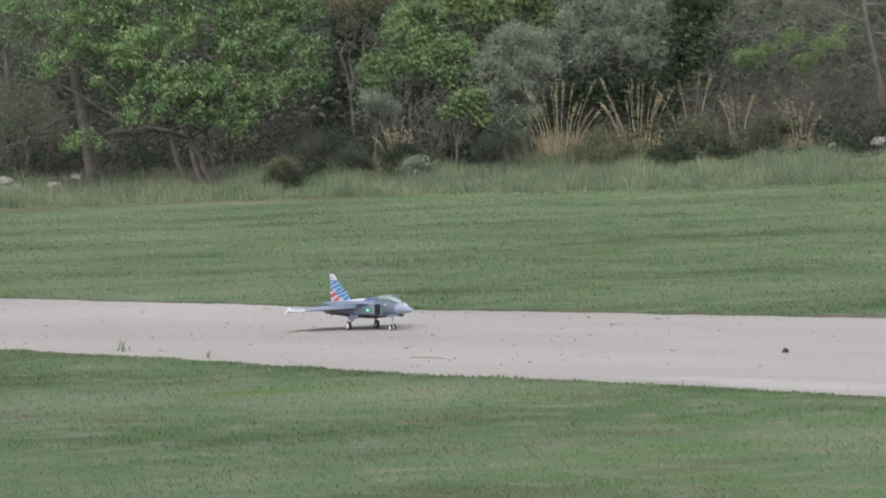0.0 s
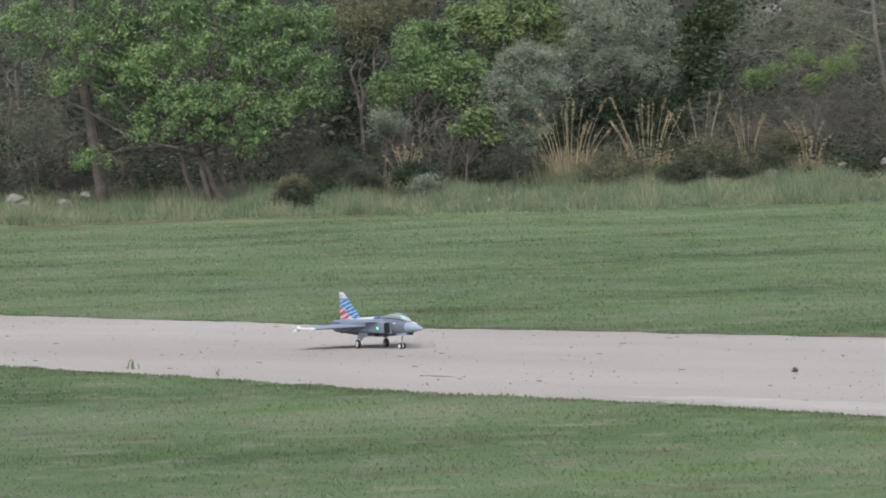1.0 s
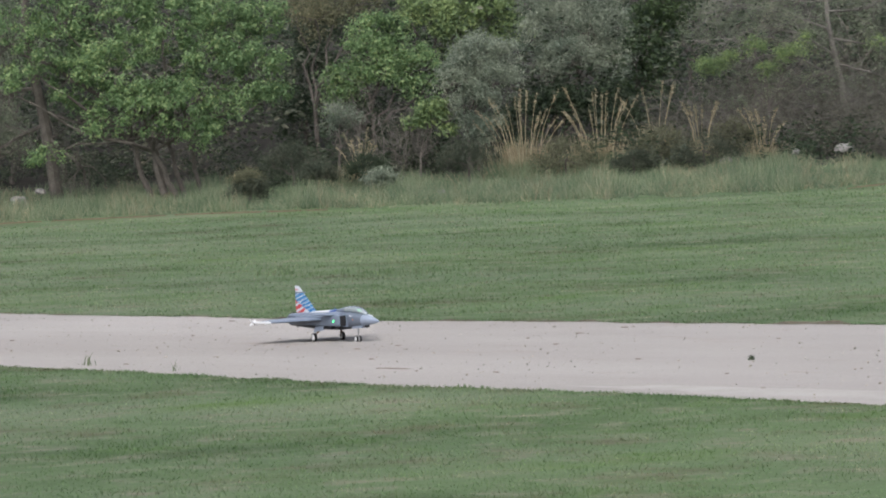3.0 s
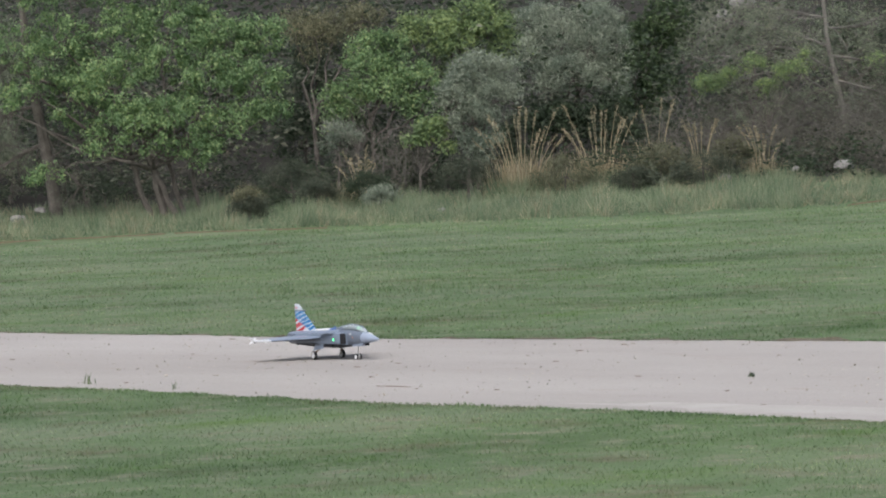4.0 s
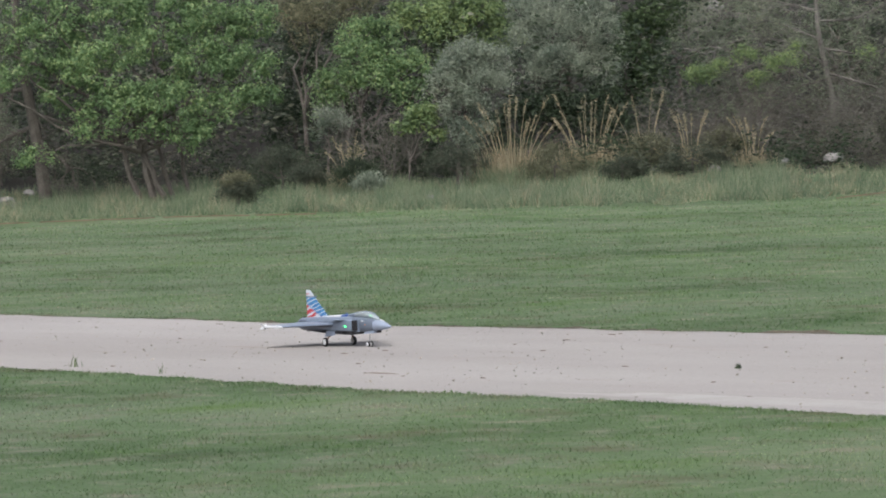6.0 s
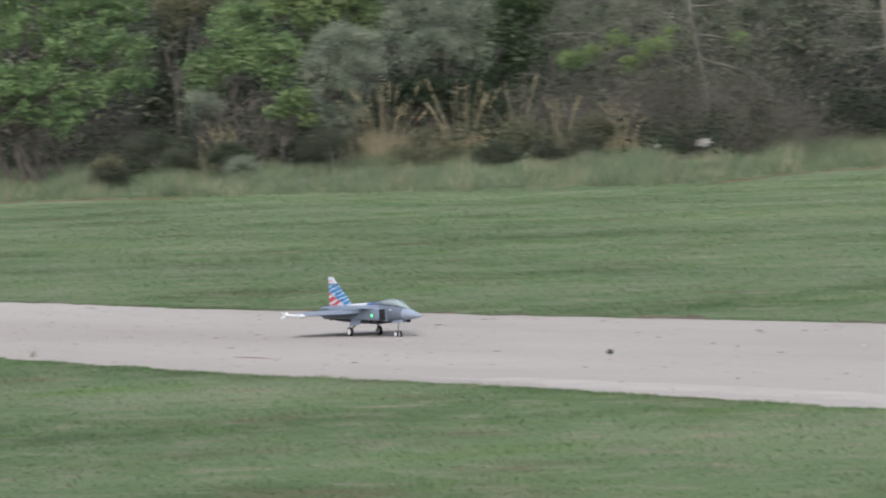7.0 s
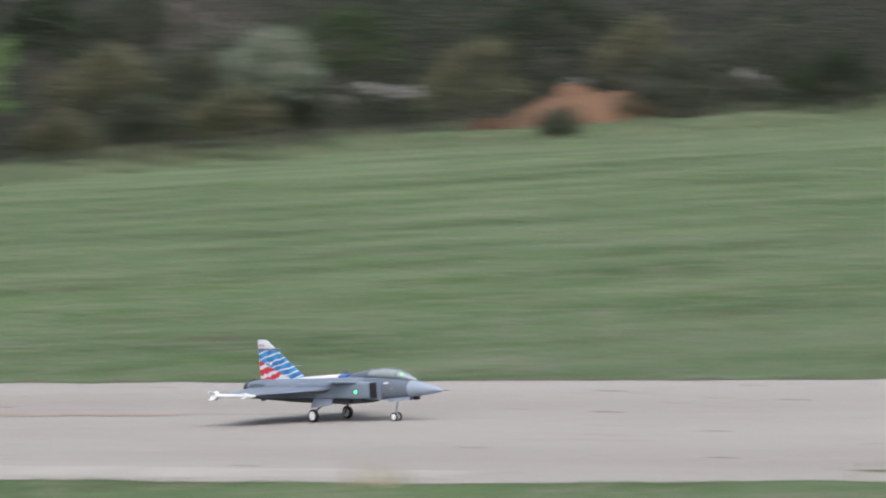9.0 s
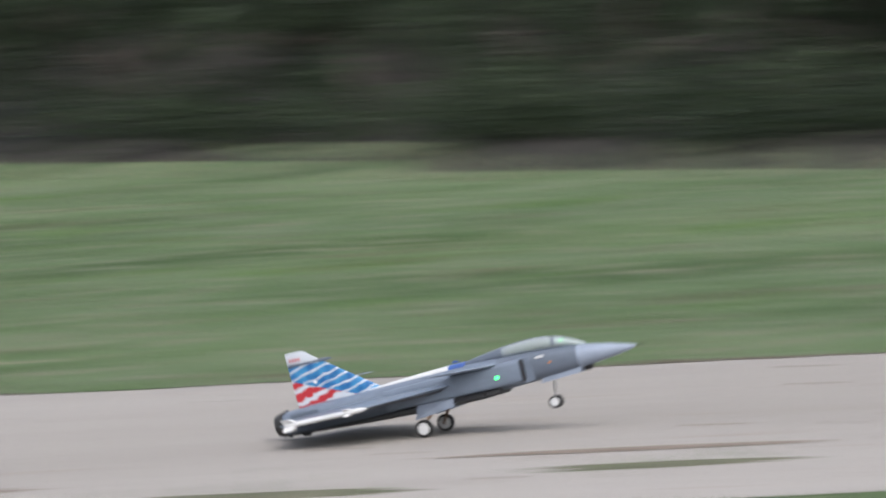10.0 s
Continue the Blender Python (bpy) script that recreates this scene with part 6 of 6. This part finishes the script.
                part("missile_fin", slab([base + Vector((n / 2, 0, 0)) + o * 0.005, base + Vector((-n / 2, 0, 0)) + o * 0.005, base + Vector((-n / 2, 0, 0)) + o * h, base + o * h * 0.95], q), WHITE, mis)
        # rear air brakes, panel lines
        part("air_brake", box((-0.47, s * 0.0525 - 0.004, 0.140), (-0.37, s * 0.0525 + 0.004, 0.168), 0.002), COCKPIT_GREY, jet)
        # markings
        part("white_marking", slab([(0.436, s * 0.0462, 0.173), (0.408, s * 0.0482, 0.173), (0.408, s * 0.0482, 0.180), (0.436, s * 0.0462, 0.180)], (0, s * 0.0012, 0)), WHITE, jet)
        part("orange_marking", lathe([(0.001, -0.001), (0.005, -0.001), (0.005, 0.001), (0.001, 0.001)], 12, "y", (0.452, s * 0.0462, 0.152)), AMBER, jet)
    # fin
    smooth(part("fin", blade([(-0.130, -0.452, 0.172, 0, 0.018), (-0.158, -0.455, 0.198, 0, 0.016), (-0.350, -0.462, 0.330, 0, 0.008), (-0.390, -0.463, 0.360, 0, 0.006), (-0.404, -0.463, 0.367, 0, 0.003)], True), FIN, jet, "white fin with wavy blue and red stripes"))
    smooth(part("fin_pod", lathe([(0.002, -0.462), (0.006, -0.455), (0.006, -0.33), (0.0035, -0.31), (0.001, -0.302)], 10, "x", (0, 0, 0.323)), COCKPIT_GREY, jet))
    part("fin_probe", lathe([(0.002, -0.25), (0.0016, -0.19), (0.0005, -0.165)], 6, "x", (0, 0, 0.248)), PALE, jet)
    for s in (-1, 1):
        for k in range(4):
            part("red_marking", slab([(-0.452 + k * 0.0105, s * 0.0042, 0.336), (-0.4445 + k * 0.0105, s * 0.0042, 0.336), (-0.4445 + k * 0.0105, s * 0.0042, 0.346), (-0.452 + k * 0.0105, s * 0.0042, 0.346)], (0, s * 0.0012, 0)), RED, jet)
        part("white_star", lathe([(0.001, -0.001), (0.0065, -0.001), (0.0065, 0.001), (0.001, 0.001)], 5, "y", (-0.375, s * 0.0085, 0.256)), WHITE, jet)
    # nozzle
    noz = smooth(part("nozzle", lathe([(0.043, -0.50), (0.041, -0.52), (0.034, -0.541), (0.030, -0.541), (0.034, -0.515), (0.001, -0.51)], 24, "x", (0, 0, 0.139)), BURNT, jet, "dark metal exhaust nozzle"))
    part("nozzle_ring", lathe([(0.0435, -0.507), (0.0455, -0.505), (0.0455, -0.50), (0.0435, -0.498)], 24, "x", (0, 0, 0.139)), BLACK, noz)
    part("tail_bumper", box((-0.46, -0.008, 0.086), (-0.43, 0.008, 0.104), 0.004), BLACK, jet)
    # undercarriage
    for s in (-1, 1):
        part("main_leg", joined([tube([(0.055, s * 0.060, 0.098), (0.015, s * 0.094, 0.058)], [0.0055, 0.005], 8), tube([(0.016, s * 0.094, 0.060), (-0.004, s * 0.096, 0.027)], [0.0045, 0.004], 8), tube([(0.0, s * 0.090, 0.027), (0.0, s * 0.108, 0.027)], [0.003, 0.003], 6)]), RUST, jet, "bronze-coloured undercarriage leg")
        wheel(jet, (0.0, s * 0.107, 0.0295), 0.0295, 0.018, "main_wheel")
        part("main_gear_door", slab([(-0.025, s * 0.100, 0.062), (0.115, s * 0.092, 0.078), (0.120, s * 0.082, 0.118), (-0.012, s * 0.082, 0.112)], (0, s * 0.003, 0)), PALE, jet, "pale grey undercarriage door")
        # no recess here: a black slab draws the shade inside the well
        part("wheel_well_shade", slab([(0.118, s * 0.101, 0.090), (0.225, s * 0.100, 0.088), (0.225, s * 0.088, 0.104), (0.118, s * 0.088, 0.108)], (0, -s * 0.03, 0)), BLACK, jet)
    part("nose_leg", joined([tube([(0.445, 0, 0.112), (0.434, 0, 0.058)], [0.0055, 0.005], 8), tube([(0.434, 0, 0.06), (0.430, 0, 0.020)], [0.0032, 0.003], 8), tube([(0.430, -0.014, 0.020), (0.430, 0.014, 0.020)], [0.0025, 0.0025], 6)]), ALLOY, jet, "bright metal nose leg")
    for s in (-1, 1):
        wheel(jet, (0.430, s * 0.013, 0.021), 0.021, 0.010, "nose_wheel")
    part("nose_gear_door", slab([(0.405, -0.030, 0.090), (0.545, -0.028, 0.098), (0.548, -0.024, 0.118), (0.412, -0.026, 0.110)], (0, 0.0025, 0)), PALE, jet, "pale grey nose-wheel door")
    part("nose_gear_door", slab([(0.405, 0.030, 0.090), (0.545, 0.028, 0.098), (0.548, 0.024, 0.118), (0.412, 0.026, 0.110)], (0, -0.0025, 0)), PALE, jet, "pale grey nose-wheel door")
    # plain unlit black box under the nose
    part("nose_box", box((0.552, -0.012, 0.100), (0.580, 0.012, 0.120), 0.003), BLACK, jet)
    return jet


# seconds, place along the strip, nose-up angle
RUN = (
    (0.0, -35.554, -0.5),
    (2.5, -35.554, -0.5),
    (5.3, -35.554, -0.5),
    (5.6, -35.525, -0.5),
    (6.0, -35.203, -0.5),
    (6.5, -34.367, -0.5),
    (7.5, -31.187, -0.5),
    (8.0, -28.398, -0.5),
    (8.3, -26.270, -0.5),
    (8.5, -24.589, -0.5),
    (8.6, -23.660, -0.5),
    (8.8, -21.716, -0.5),
    (9.0, -19.527, -0.5),
    (9.2, -17.189, -0.5),
    (9.4, -14.632, -0.2),
    (9.5, -13.350, -0.2),
    (9.6, -11.991, 0.0),
    (9.7, -10.659, 0.4),
    (9.8, -9.295, 1.5),
    (9.9, -7.806, 4.3),
    (10.0, -6.362, 9.3),
)


def motions():
    jet = build_jet()
    walk(jet, [(t, pose(x + 0.012, 18.58 - 0.010 * x - 0.13 * max(0.0, t - 9.8) / 0.2, 0.004, 0, -up, -0.57)) for t, x, up in RUN])
    for w, at in WHEELS:
        w.location = (0, 0, 0)
        spin = [(0.0, 0.0), (5.4, 0.0)] + [(5.5 + 0.1 * k, 80.0 * k) for k in range(46)]
        walk(w, [(t, pose(*at, 0, a, 0)) for t, a in spin])


motions()
